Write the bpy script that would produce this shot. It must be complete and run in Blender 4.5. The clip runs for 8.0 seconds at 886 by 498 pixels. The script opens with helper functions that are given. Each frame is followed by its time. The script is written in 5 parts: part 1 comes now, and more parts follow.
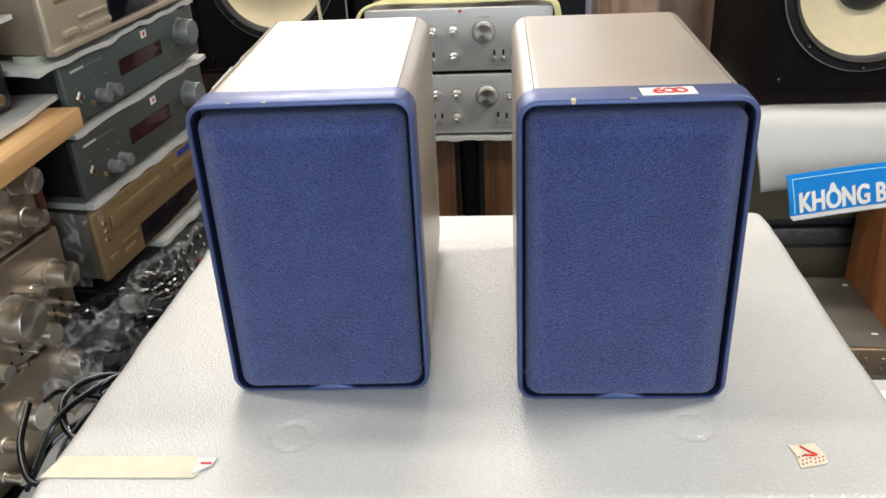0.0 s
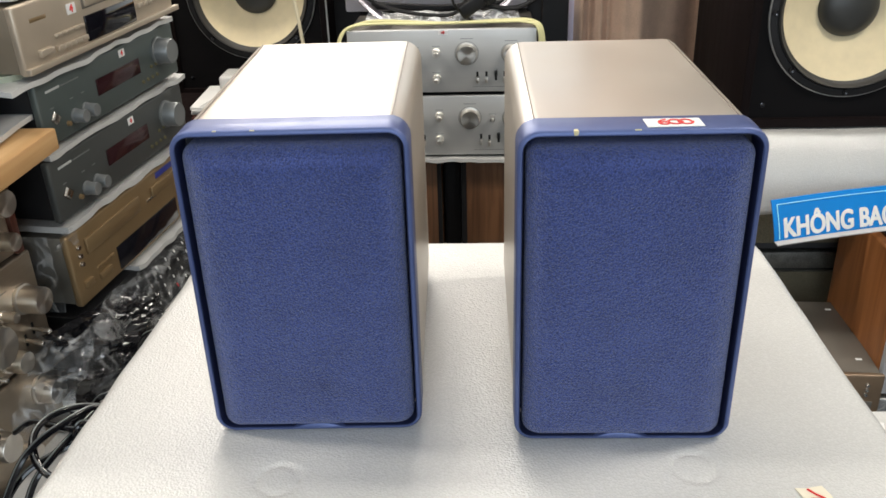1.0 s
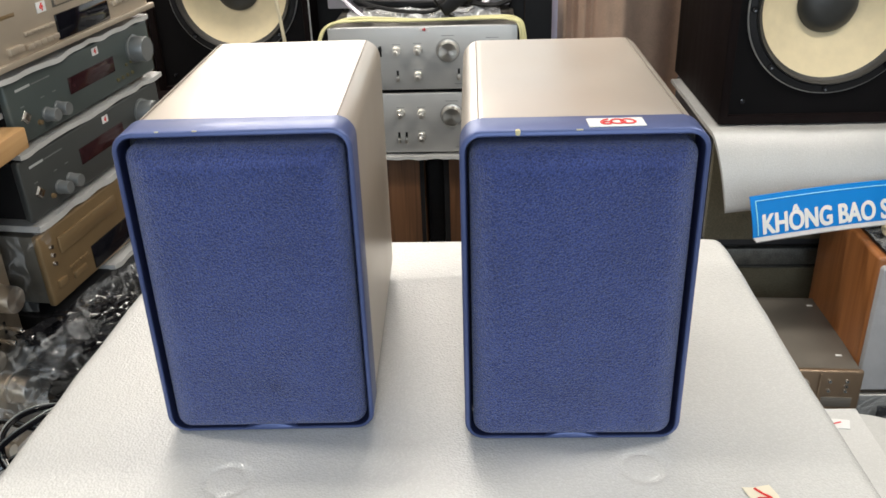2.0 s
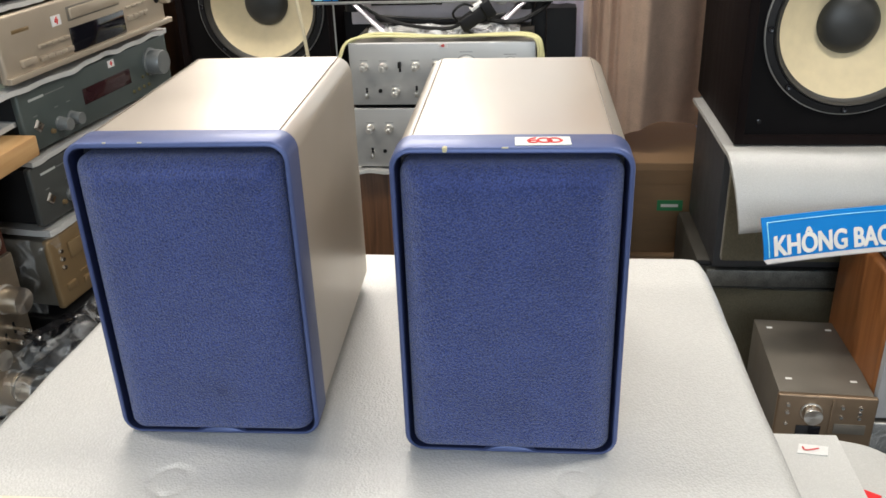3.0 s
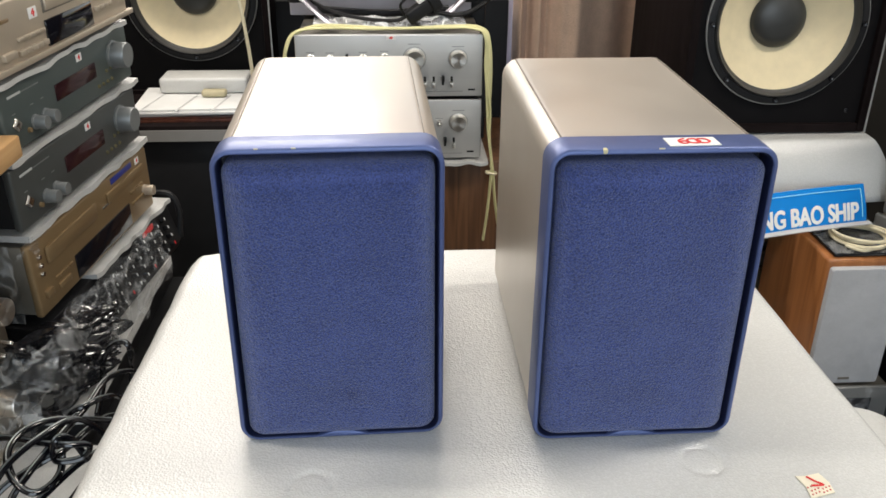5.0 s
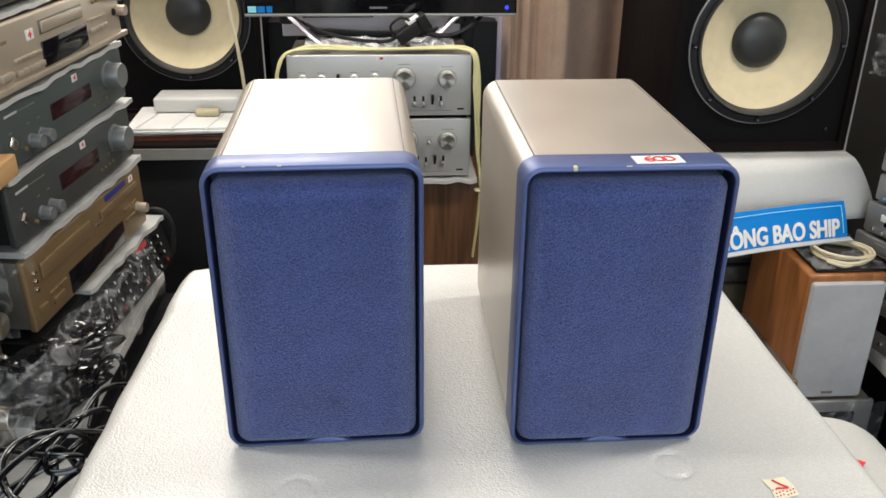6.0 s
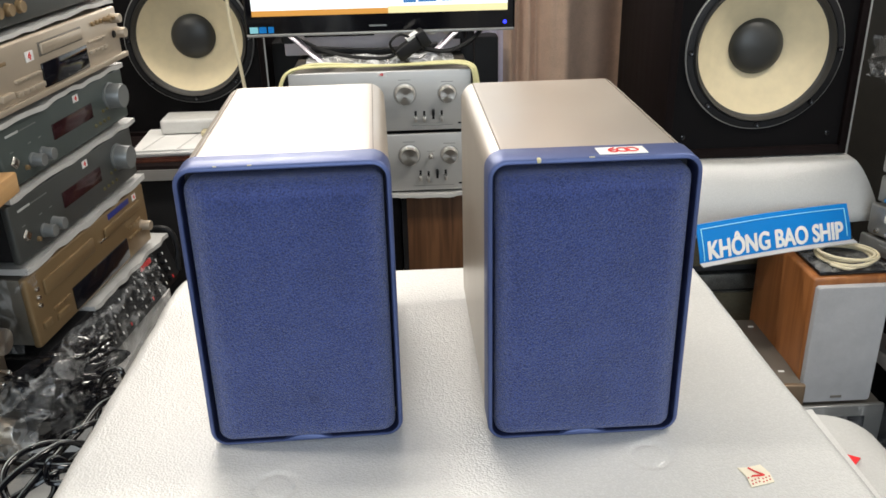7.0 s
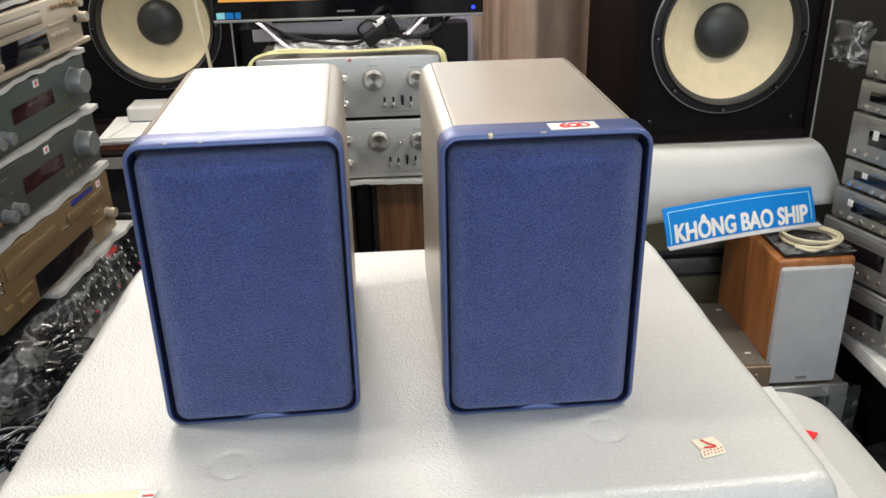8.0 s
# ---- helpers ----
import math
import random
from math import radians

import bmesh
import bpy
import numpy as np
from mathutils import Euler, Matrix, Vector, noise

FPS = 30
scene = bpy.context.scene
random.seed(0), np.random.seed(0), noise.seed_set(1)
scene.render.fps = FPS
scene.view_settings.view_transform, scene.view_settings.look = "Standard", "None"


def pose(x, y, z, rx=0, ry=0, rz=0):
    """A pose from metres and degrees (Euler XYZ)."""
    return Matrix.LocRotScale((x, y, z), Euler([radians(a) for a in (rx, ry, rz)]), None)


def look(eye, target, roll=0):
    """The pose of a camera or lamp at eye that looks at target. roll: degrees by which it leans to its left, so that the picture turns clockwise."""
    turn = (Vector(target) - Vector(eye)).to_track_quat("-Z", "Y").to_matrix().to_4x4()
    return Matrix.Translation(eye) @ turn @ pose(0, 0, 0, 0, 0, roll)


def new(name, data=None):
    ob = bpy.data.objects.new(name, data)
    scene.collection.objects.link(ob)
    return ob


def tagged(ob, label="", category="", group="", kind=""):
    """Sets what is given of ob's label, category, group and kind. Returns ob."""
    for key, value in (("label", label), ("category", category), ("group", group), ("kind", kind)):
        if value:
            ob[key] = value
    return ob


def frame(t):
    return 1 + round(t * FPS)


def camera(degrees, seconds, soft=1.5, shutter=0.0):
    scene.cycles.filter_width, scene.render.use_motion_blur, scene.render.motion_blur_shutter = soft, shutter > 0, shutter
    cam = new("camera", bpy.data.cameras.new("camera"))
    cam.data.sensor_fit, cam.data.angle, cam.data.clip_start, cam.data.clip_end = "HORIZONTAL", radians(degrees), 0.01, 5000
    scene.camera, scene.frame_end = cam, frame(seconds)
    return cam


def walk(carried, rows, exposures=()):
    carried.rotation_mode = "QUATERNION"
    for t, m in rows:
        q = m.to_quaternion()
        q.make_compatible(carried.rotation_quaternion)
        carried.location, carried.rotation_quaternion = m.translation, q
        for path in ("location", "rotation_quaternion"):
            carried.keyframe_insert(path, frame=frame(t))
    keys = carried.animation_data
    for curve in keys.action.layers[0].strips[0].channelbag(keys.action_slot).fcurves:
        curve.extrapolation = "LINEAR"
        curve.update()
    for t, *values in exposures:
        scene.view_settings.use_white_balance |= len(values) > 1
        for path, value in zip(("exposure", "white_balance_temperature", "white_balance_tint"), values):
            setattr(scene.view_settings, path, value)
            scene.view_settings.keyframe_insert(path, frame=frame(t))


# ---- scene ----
cam = camera(55.0, 8.0, soft=1.6)
PATH = [
    (0, (-0.0061, 0.0057, 1.2031), (-0.1928, 2.1687, 0.0884), -2.82),
    (0.5, (-0.0098, 0.0276, 1.2006), (-0.1525, 2.2012, 0.1011), -2.44),
    (1, (-0.0207, 0.0314, 1.2028), (-0.1391, 2.2202, 0.1317), -1.80),
    (1.5, (-0.0207, 0.0325, 1.2003), (-0.1305, 2.2225, 0.1304), -1.68),
    (2, (0.0134, 0.0351, 1.2038), (-0.0976, 2.2196, 0.1220), -1.89),
    (2.2, (0.0366, 0.0465, 1.2105), (-0.0647, 2.2254, 0.1168), -1.87),
    (2.75, (0.0855, 0.0407, 1.2102), (-0.1024, 2.2260, 0.1446), -1.95),
    (3.3, (0.0915, 0.0140, 1.1977), (-0.2098, 2.2108, 0.1788), -2.40),
    (3.5, (0.0756, 0.0063, 1.1933), (-0.2403, 2.2023, 0.1793), -2.72),
    (4, (0.0183, -0.0134, 1.2104), (-0.1989, 2.1862, 0.1765), -2.66),
    (4.2, (-0.0012, -0.0086, 1.2089), (-0.1403, 2.1929, 0.1664), -2.33),
    (4.75, (-0.0700, 0.0076, 1.2171), (-0.0129, 2.1975, 0.1468), -0.49),
    (5.3, (-0.1159, 0.0158, 1.2270), (0.0634, 2.1967, 0.1478), 1.00),
    (5.5, (-0.1147, 0.0133, 1.2271), (0.0756, 2.1984, 0.1563), 1.02),
    (6, (-0.0915, -0.0145, 1.2325), (0.0549, 2.1914, 0.2019), 0.54),
    (6.5, (-0.0634, -0.0310, 1.2225), (0.0439, 2.1981, 0.2345), -0.23),
    (7, (-0.0561, -0.0349, 1.2190), (0.0354, 2.2000, 0.2441), -1.35),
    (7.5, (-0.0439, -0.0387, 1.2156), (0.0659, 2.1905, 0.2289), -1.42),
    (8, (-0.0390, -0.0416, 1.2097), (0.1147, 2.1783, 0.2087), -1.15),
]

walk(cam, [(t, look(eye, target, roll)) for t, eye, target, roll in PATH])

# ---- light ----
world = bpy.data.worlds.new("world")
scene.world = world
world.use_nodes = True
world.node_tree.nodes["Background"].inputs[0].default_value = (0.75, 0.85, 1.0, 1)
world.node_tree.nodes["Background"].inputs[1].default_value = 0.38
scene.view_settings.exposure = 0.06


def area(name, m, sx, sy, watts, color):
    data = bpy.data.lights.new(name, "AREA")
    data.shape, data.size, data.size_y, data.energy, data.color = "RECTANGLE", sx, sy, watts, color
    ob = new(name, data)
    ob.matrix_world = m
    return ob


TUBES = [(-0.45, 1.9, 28.0), (1.4, 0.9, 34.0), (-1.4, 0.7, 22.0), (0.0, -1.4, 10.0)]
for tx, ty, watts in TUBES:
    area("ceiling_tube_light", pose(tx, ty, 2.62), 1.2, 0.16, watts, (1.0, 0.93, 0.83) if ty > 0 else (0.88, 0.95, 1.0))
# added cool fill lamp behind the camera, no source known there
area("cool_front_fill", look((0.2, -2.9, 1.7), (0, 1, 0.9)), 2.6, 1.8, 60, (0.77, 0.89, 1.0))


# ---- materials ----
def mat(name, color, rough=0.5, metal=0.0, var=0.12, scale=30.0, bump=0.0, bscale=200.0, spec=0.5, stretch=(1, 1, 1), dirt=0.0, coat=0.0):
    """Two scales of colour variation, roughness variation and a fine relief."""
    m = bpy.data.materials.new(name)
    m.use_nodes = True
    nt = m.node_tree
    b = nt.nodes["Principled BSDF"]
    N, L = nt.nodes.new, nt.links.new
    co = N("ShaderNodeTexCoord")
    mp = N("ShaderNodeMapping")
    mp.inputs["Scale"].default_value = stretch
    L(co.outputs["Object"], mp.inputs[0])
    n1, n2 = N("ShaderNodeTexNoise"), N("ShaderNodeTexNoise")
    n1.inputs["Scale"].default_value, n1.inputs["Detail"].default_value = scale, 6
    n2.inputs["Scale"].default_value, n2.inputs["Detail"].default_value = scale / 7, 3
    for n in (n1, n2):
        L(mp.outputs[0], n.inputs["Vector"])
    add = N("ShaderNodeMath")
    add.operation = "ADD"
    L(n1.outputs[0], add.inputs[0]), L(n2.outputs[0], add.inputs[1])
    ramp = N("ShaderNodeMapRange")
    ramp.inputs["From Min"].default_value, ramp.inputs["From Max"].default_value = 0.6, 1.4
    ramp.inputs["To Min"].default_value, ramp.inputs["To Max"].default_value = 1 - var, 1 + var
    L(add.outputs[0], ramp.inputs[0])
    mul = N("ShaderNodeVectorMath")
    mul.operation = "SCALE"
    mul.inputs[0].default_value = color
    L(ramp.outputs[0], mul.inputs["Scale"])
    out = mul.outputs[0]
    if dirt:
        n3, r3, mx = N("ShaderNodeTexNoise"), N("ShaderNodeMapRange"), N("ShaderNodeMix")
        n3.inputs["Scale"].default_value, n3.inputs["Detail"].default_value = scale / 3, 8
        L(co.outputs["Object"], n3.inputs["Vector"])
        r3.inputs["From Min"].default_value, r3.inputs["From Max"].default_value = 0.52, 0.75
        r3.inputs["To Max"].default_value = dirt
        L(n3.outputs[0], r3.inputs[0])
        mx.data_type = "RGBA"
        L(r3.outputs[0], mx.inputs["Factor"]), L(out, mx.inputs["A"])
        mx.inputs["B"].default_value = (color[0] * 0.45 + 0.02, color[1] * 0.42 + 0.018, color[2] * 0.38 + 0.012, 1)
        out = mx.outputs["Result"]
    L(out, b.inputs["Base Color"])
    rr = N("ShaderNodeMapRange")
    rr.inputs["To Min"].default_value, rr.inputs["To Max"].default_value = max(0.03, rough * 0.8), min(1, rough * 1.2)
    L(n1.outputs[0], rr.inputs[0]), L(rr.outputs[0], b.inputs["Roughness"])
    b.inputs["Metallic"].default_value, b.inputs["Specular IOR Level"].default_value = metal, spec
    b.inputs["Coat Weight"].default_value = coat
    if bump:
        n4, bp = N("ShaderNodeTexNoise"), N("ShaderNodeBump")
        n4.inputs["Scale"].default_value, n4.inputs["Detail"].default_value = bscale, 4
        L(mp.outputs[0], n4.inputs["Vector"])
        bp.inputs["Strength"].default_value, bp.inputs["Distance"].default_value = bump, 0.6 / bscale
        L(n4.outputs[0], bp.inputs["Height"]), L(bp.outputs[0], b.inputs["Normal"])
    return m


def cloth_mat(name, color, cell, bump, rough=0.95, var=0.5, wear=0.13):
    """A looped or woven cloth: irregular small loops with darker gaps, and wide faint wear."""
    m = mat(name, color, rough, var=wear, scale=30, spec=0.15)
    nt = m.node_tree
    b = nt.nodes["Principled BSDF"]
    N, L = nt.nodes.new, nt.links.new
    co, v, nz = N("ShaderNodeTexCoord"), N("ShaderNodeTexNoise"), N("ShaderNodeTexNoise")
    v.inputs["Scale"].default_value, v.inputs["Detail"].default_value, v.inputs["Distortion"].default_value = cell * 0.75, 2, 0.8
    nz.inputs["Scale"].default_value, nz.inputs["Detail"].default_value = cell * 1.0, 1
    L(co.outputs["Object"], v.inputs["Vector"]), L(co.outputs["Object"], nz.inputs["Vector"])
    mr, mul = N("ShaderNodeMapRange"), N("ShaderNodeVectorMath")
    mr.inputs["From Min"].default_value, mr.inputs["From Max"].default_value = 0.34, 0.66
    mr.inputs["To Min"].default_value, mr.inputs["To Max"].default_value = 1 - var, 1 + var
    L(v.outputs[0], mr.inputs[0])
    mul.operation = "SCALE"
    L(b.inputs["Base Color"].links[0].from_socket, mul.inputs[0]), L(mr.outputs[0], mul.inputs["Scale"])
    L(mul.outputs[0], b.inputs["Base Color"])
    ad, bp = N("ShaderNodeMath"), N("ShaderNodeBump")
    ad.operation = "ADD"
    L(nz.outputs[0], ad.inputs[0]), L(v.outputs[0], ad.inputs[1])
    bp.inputs["Strength"].default_value, bp.inputs["Distance"].default_value = bump, 2.2 / cell
    L(ad.outputs[0], bp.inputs["Height"]), L(bp.outputs[0], b.inputs["Normal"])
    b.inputs["Sheen Weight"].default_value, b.inputs["Sheen Roughness"].default_value = 0.35, 0.4
    return m


def wood_mat(name, dark, light, rough=0.35, scale=14.0, axis="z"):
    m = bpy.data.materials.new(name)
    m.use_nodes = True
    nt = m.node_tree
    b = nt.nodes["Principled BSDF"]
    N, L = nt.nodes.new, nt.links.new
    co, mp, n1, cr = N("ShaderNodeTexCoord"), N("ShaderNodeMapping"), N("ShaderNodeTexNoise"), N("ShaderNodeValToRGB")
    mp.inputs["Scale"].default_value = {"z": (1, 1, 0.06), "y": (1, 0.06, 1), "x": (0.06, 1, 1)}[axis]
    n1.inputs["Scale"].default_value, n1.inputs["Detail"].default_value, n1.inputs["Distortion"].default_value = scale * 5, 7, 0.8
    L(co.outputs["Object"], mp.inputs[0]), L(mp.outputs[0], n1.inputs["Vector"])
    cr.color_ramp.elements[0].position, cr.color_ramp.elements[1].position = 0.33, 0.66
    cr.color_ramp.elements[0].color, cr.color_ramp.elements[1].color = (*dark, 1), (*light, 1)
    L(n1.outputs[0], cr.inputs[0]), L(cr.outputs[0], b.inputs["Base Color"])
    b.inputs["Roughness"].default_value = rough
    bp = N("ShaderNodeBump")
    bp.inputs["Strength"].default_value, bp.inputs["Distance"].default_value = 0.15, 0.0005
    L(n1.outputs[0], bp.inputs["Height"]), L(bp.outputs[0], b.inputs["Normal"])
    return m


def glow_mat(name, color, strength):
    m = bpy.data.materials.new(name)
    m.use_nodes = True
    b = m.node_tree.nodes["Principled BSDF"]
    b.inputs["Base Color"].default_value = (0.02, 0.02, 0.02, 1)
    b.inputs["Emission Color"].default_value = (*color, 1)
    b.inputs["Emission Strength"].default_value = strength
    b.inputs["Roughness"].default_value = 0.3
    return m


def film_mat(name, alpha, rough=0.18):
    m = bpy.data.materials.new(name)
    m.use_nodes = True
    nt = m.node_tree
    b = nt.nodes["Principled BSDF"]
    b.inputs["Base Color"].default_value = (0.85, 0.87, 0.88, 1)
    b.inputs["Roughness"].default_value = rough
    b.inputs["Specular IOR Level"].default_value = 0.9
    n, r, co = nt.nodes.new("ShaderNodeTexNoise"), nt.nodes.new("ShaderNodeMapRange"), nt.nodes.new("ShaderNodeTexCoord")
    n.inputs["Scale"].default_value, n.inputs["Detail"].default_value, n.inputs["Distortion"].default_value = 13, 4, 1.4
    # crease highlights are painted as thin whiter lines in the alpha
    r.inputs["From Min"].default_value, r.inputs["From Max"].default_value = 0.0, 0.05
    r.inputs["To Min"].default_value, r.inputs["To Max"].default_value = min(0.7, alpha * 3.6), alpha * 0.5
    s, a = nt.nodes.new("ShaderNodeMath"), nt.nodes.new("ShaderNodeMath")
    s.operation, a.operation = "SUBTRACT", "ABSOLUTE"
    s.inputs[1].default_value = 0.5
    nt.links.new(co.outputs["Object"], n.inputs["Vector"])
    nt.links.new(n.outputs[0], s.inputs[0]), nt.links.new(s.outputs[0], a.inputs[0])
    nt.links.new(a.outputs[0], r.inputs[0])
    nt.links.new(r.outputs[0], b.inputs["Alpha"])
    return m


def foam_mat(name, color=(0.66, 0.66, 0.645)):
    """Closed-cell packing foam: white, faintly glossy cells, pressed marks."""
    m = mat(name, color, 0.24, var=0.05, scale=12, spec=0.8)
    nt = m.node_tree
    b = nt.nodes["Principled BSDF"]
    N, L = nt.nodes.new, nt.links.new
    co, v, nz = N("ShaderNodeTexCoord"), N("ShaderNodeTexVoronoi"), N("ShaderNodeTexNoise")
    v.inputs["Scale"].default_value = 560
    nz.inputs["Scale"].default_value, nz.inputs["Detail"].default_value = 240, 3
    L(co.outputs["Object"], v.inputs["Vector"]), L(co.outputs["Object"], nz.inputs["Vector"])
    ad, sc, bp = N("ShaderNodeMath"), N("ShaderNodeMath"), N("ShaderNodeBump")
    sc.operation, sc.inputs[1].default_value = "MULTIPLY", 0.6
    L(nz.outputs[0], sc.inputs[0])
    ad.operation = "SUBTRACT"
    L(sc.outputs[0], ad.inputs[0]), L(v.outputs["Distance"], ad.inputs[1])
    bp.inputs["Strength"].default_value, bp.inputs["Distance"].default_value = 0.55, 0.0007
    L(ad.outputs[0], bp.inputs["Height"]), L(bp.outputs[0], b.inputs["Normal"])
    cr, cm = N("ShaderNodeMapRange"), N("ShaderNodeVectorMath")
    cr.inputs["From Min"].default_value, cr.inputs["From Max"].default_value = -0.3, 0.6
    cr.inputs["To Min"].default_value, cr.inputs["To Max"].default_value = 0.88, 1.06
    cm.operation = "SCALE"
    L(ad.outputs[0], cr.inputs[0]), L(cr.outputs[0], cm.inputs["Scale"])
    L(b.inputs["Base Color"].links[0].from_socket, cm.inputs[0]), L(cm.outputs[0], b.inputs["Base Color"])
    return m


FOAM = foam_mat("packing_foam")
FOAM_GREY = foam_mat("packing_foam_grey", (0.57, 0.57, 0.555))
BLUE_CLOTH = cloth_mat("blue_boucle_cloth", (0.056, 0.083, 0.262), 1100, 1.0, 0.95, 0.44, 0.24)
BLUE_PAINT = mat("blue_metallic_paint", (0.088, 0.120, 0.27), 0.44, 0.45, 0.05, 60, 0.05, 900, coat=0.08)
PEARL = mat("pearl_silver_paint", (0.53, 0.485, 0.425), 0.36, 0.55, 0.03, 20, 0.04, 1500)
BLACK = mat("black_plastic", (0.010, 0.010, 0.011), 0.5, var=0.2, bump=0.1, bscale=600, spec=0.25)
BLACK_GLOSS = mat("black_gloss", (0.006, 0.006, 0.008), 0.12, var=0.2)
DARK = mat("dark_recess", (0.008, 0.010, 0.02), 0.6)
DARK_VENEER = mat("dark_stained_veneer", (0.009, 0.006, 0.006), 0.6, spec=0.06, var=0.35, scale=40, stretch=(1, 1, 0.1), bump=0.1)
RUBBER = mat("rubber_surround", (0.035, 0.034, 0.033), 0.55, var=0.15)
CONE = mat("cream_paper_cone", (0.68, 0.58, 0.38), 0.75, var=0.09, scale=45, bump=0.25, bscale=400)
CAP = mat("grey_dust_cap", (0.030, 0.031, 0.030), 0.38, var=0.1, bump=0.2, bscale=900)
STEEL = mat("brushed_steel", (0.62, 0.59, 0.55), 0.22, 1.0, 0.04, 200)
SILVER_FACE = mat("silver_faceplate", (0.53, 0.53, 0.52), 0.36, 0.45, 0.04, 30, stretch=(0.1, 1, 12), bump=0.05, bscale=500)
CHAMPAGNE_FACE = mat("champagne_faceplate", (0.40, 0.335, 0.26), 0.34, 0.8, 0.08, 30, stretch=(0.1, 1, 12), bump=0.05, bscale=500)
BEIGE_FACE = mat("beige_gold_plastic", (0.48, 0.405, 0.315), 0.38, 0.5, 0.06, 30, bump=0.03)
GOLD_FACE = mat("bronze_gold_plastic", (0.27, 0.185, 0.095), 0.36, 0.5, 0.06, 30, bump=0.03)
GREEN_FACE = mat("grey_green_faceplate", (0.088, 0.108, 0.103), 0.40, 0.35, 0.07, 40, bump=0.05, bscale=900)
GREY_FACE = mat("grey_faceplate", (0.074, 0.079, 0.076), 0.40, 0.35, 0.07, 40, bump=0.05, bscale=900)
GREY_LID = mat("grey_metal_lid", (0.19, 0.173, 0.148), 0.45, 0.4, 0.10, 20, bump=0.08, bscale=900, dirt=0.3)
BRONZE_FACE = mat("bronze_faceplate", (0.25, 0.18, 0.12), 0.36, 0.6, 0.08, 30)
KNOB_GREY = mat("grey_knob", (0.22, 0.23, 0.23), 0.40, 0.5, 0.04, 20)
RED_GLASS = mat("dark_red_display", (0.030, 0.011, 0.013), 0.12, var=0.3, scale=60)
WINDOW = mat("black_display", (0.006, 0.006, 0.009), 0.08, var=0.3)
WHITE = mat("white_print", (0.75, 0.75, 0.73), 0.6)
PAPER = mat("paper", (0.72, 0.72, 0.71), 0.7, var=0.08, scale=25, bump=0.2, bscale=80)
TAPE = mat("masking_tape", (0.66, 0.63, 0.49), 0.6, var=0.13, scale=60, bump=0.3, bscale=300, dirt=0.15)
RED = mat("red_marker", (0.62, 0.02, 0.02), 0.5)
PINK = mat("faded_red_print", (0.55, 0.13, 0.11), 0.6)
CREAM_PAPER = mat("cream_paper", (0.74, 0.69, 0.55), 0.65, var=0.06, scale=80)
RED_CARD = mat("red_card", (0.70, 0.015, 0.02), 0.5)
SIGN_BLUE = mat("sign_blue", (0.004, 0.200, 0.60), 0.42, var=0.04, spec=0.25)
SIGN_CYAN = mat("sign_pale_cyan", (0.30, 0.72, 0.82), 0.4)
SIGN_BACK = mat("sign_grey_edge", (0.45, 0.45, 0.45), 0.5)
LED_BLUE = glow_mat("blue_led", (0.02, 0.03, 1.0), 2.5)
ORANGE_WOOD = wood_mat("cherry_veneer", (0.24, 0.085, 0.025), (0.36, 0.14, 0.045), 0.32, 10)
BROWN_WOOD = wood_mat("walnut_veneer", (0.075, 0.032, 0.014), (0.17, 0.080, 0.036), 0.42, 12)
PINE = wood_mat("pine_plank", (0.50, 0.29, 0.12), (0.68, 0.45, 0.22), 0.5, 7, "y")
RED_WOOD = wood_mat("red_brown_side_panel", (0.05, 0.014, 0.009), (0.11, 0.035, 0.02), 0.4, 12)
GRILLE_GREY = cloth_mat("grey_grille_cloth", (0.40, 0.40, 0.41), 1400, 0.2, 0.85, 0.12)
OLIVE = cloth_mat("olive_grille_cloth", (0.14, 0.125, 0.085), 900, 0.3, 0.9, 0.3)
CURTAIN = cloth_mat("brown_curtain_cloth", (0.60, 0.42, 0.31), 700, 0.2, 0.6, 0.15)
LILAC = mat("lilac_white_wall_paint", (0.62, 0.58, 0.70), 0.7, var=0.05, scale=6)
WALL = mat("off_white_wall_paint", (0.62, 0.60, 0.57), 0.8, var=0.06, scale=6, bump=0.1, bscale=120)
CEIL = mat("ceiling_paint", (0.75, 0.75, 0.73), 0.9, var=0.03, scale=4)
FLOOR = mat("grey_floor_tile", (0.20, 0.19, 0.18), 0.35, var=0.15, scale=8, dirt=0.3)
CARD = mat("cardboard", (0.24, 0.145, 0.075), 0.8, var=0.1, scale=30, stretch=(1, 1, 8), bump=0.1)
GREEN_PRINT = mat("green_print", (0.03, 0.22, 0.08), 0.6)
CREAM_CABLE = mat("cream_cable", (0.62, 0.55, 0.38), 0.45, var=0.06)
YELLOW_CABLE = mat("pale_yellow_cable", (0.60, 0.57, 0.30), 0.42, var=0.06)
FILM = film_mat("clear_plastic_film", 0.04)
MESH_METAL = mat("perforated_grey_metal", (0.17, 0.17, 0.155), 0.5, 0.6, 0.5, 300)
CHIP = mat("bare_chip", (0.62, 0.55, 0.32), 0.7)
LILAC_FACE = mat("lilac_silver_faceplate", (0.60, 0.57, 0.62), 0.4, 0.2, 0.08, 30)
MINI = mat("silver_grey_mini_component", (0.30, 0.30, 0.29), 0.36, 0.6, 0.06, 40)
LILAC_METAL = mat("polished_stand_metal", (0.45, 0.43, 0.48), 0.33, 1.0, 0.03)


KNOB_STEEL = mat("turned_steel_knob", (0.72, 0.69, 0.64), 0.30, 1.0, 0.03, 20)
turned = KNOB_STEEL.node_tree.nodes.new("ShaderNodeTangent")
turned.direction_type, turned.axis = "RADIAL", "Y"
KNOB_STEEL.node_tree.nodes["Principled BSDF"].inputs["Anisotropic"].default_value = 0.85
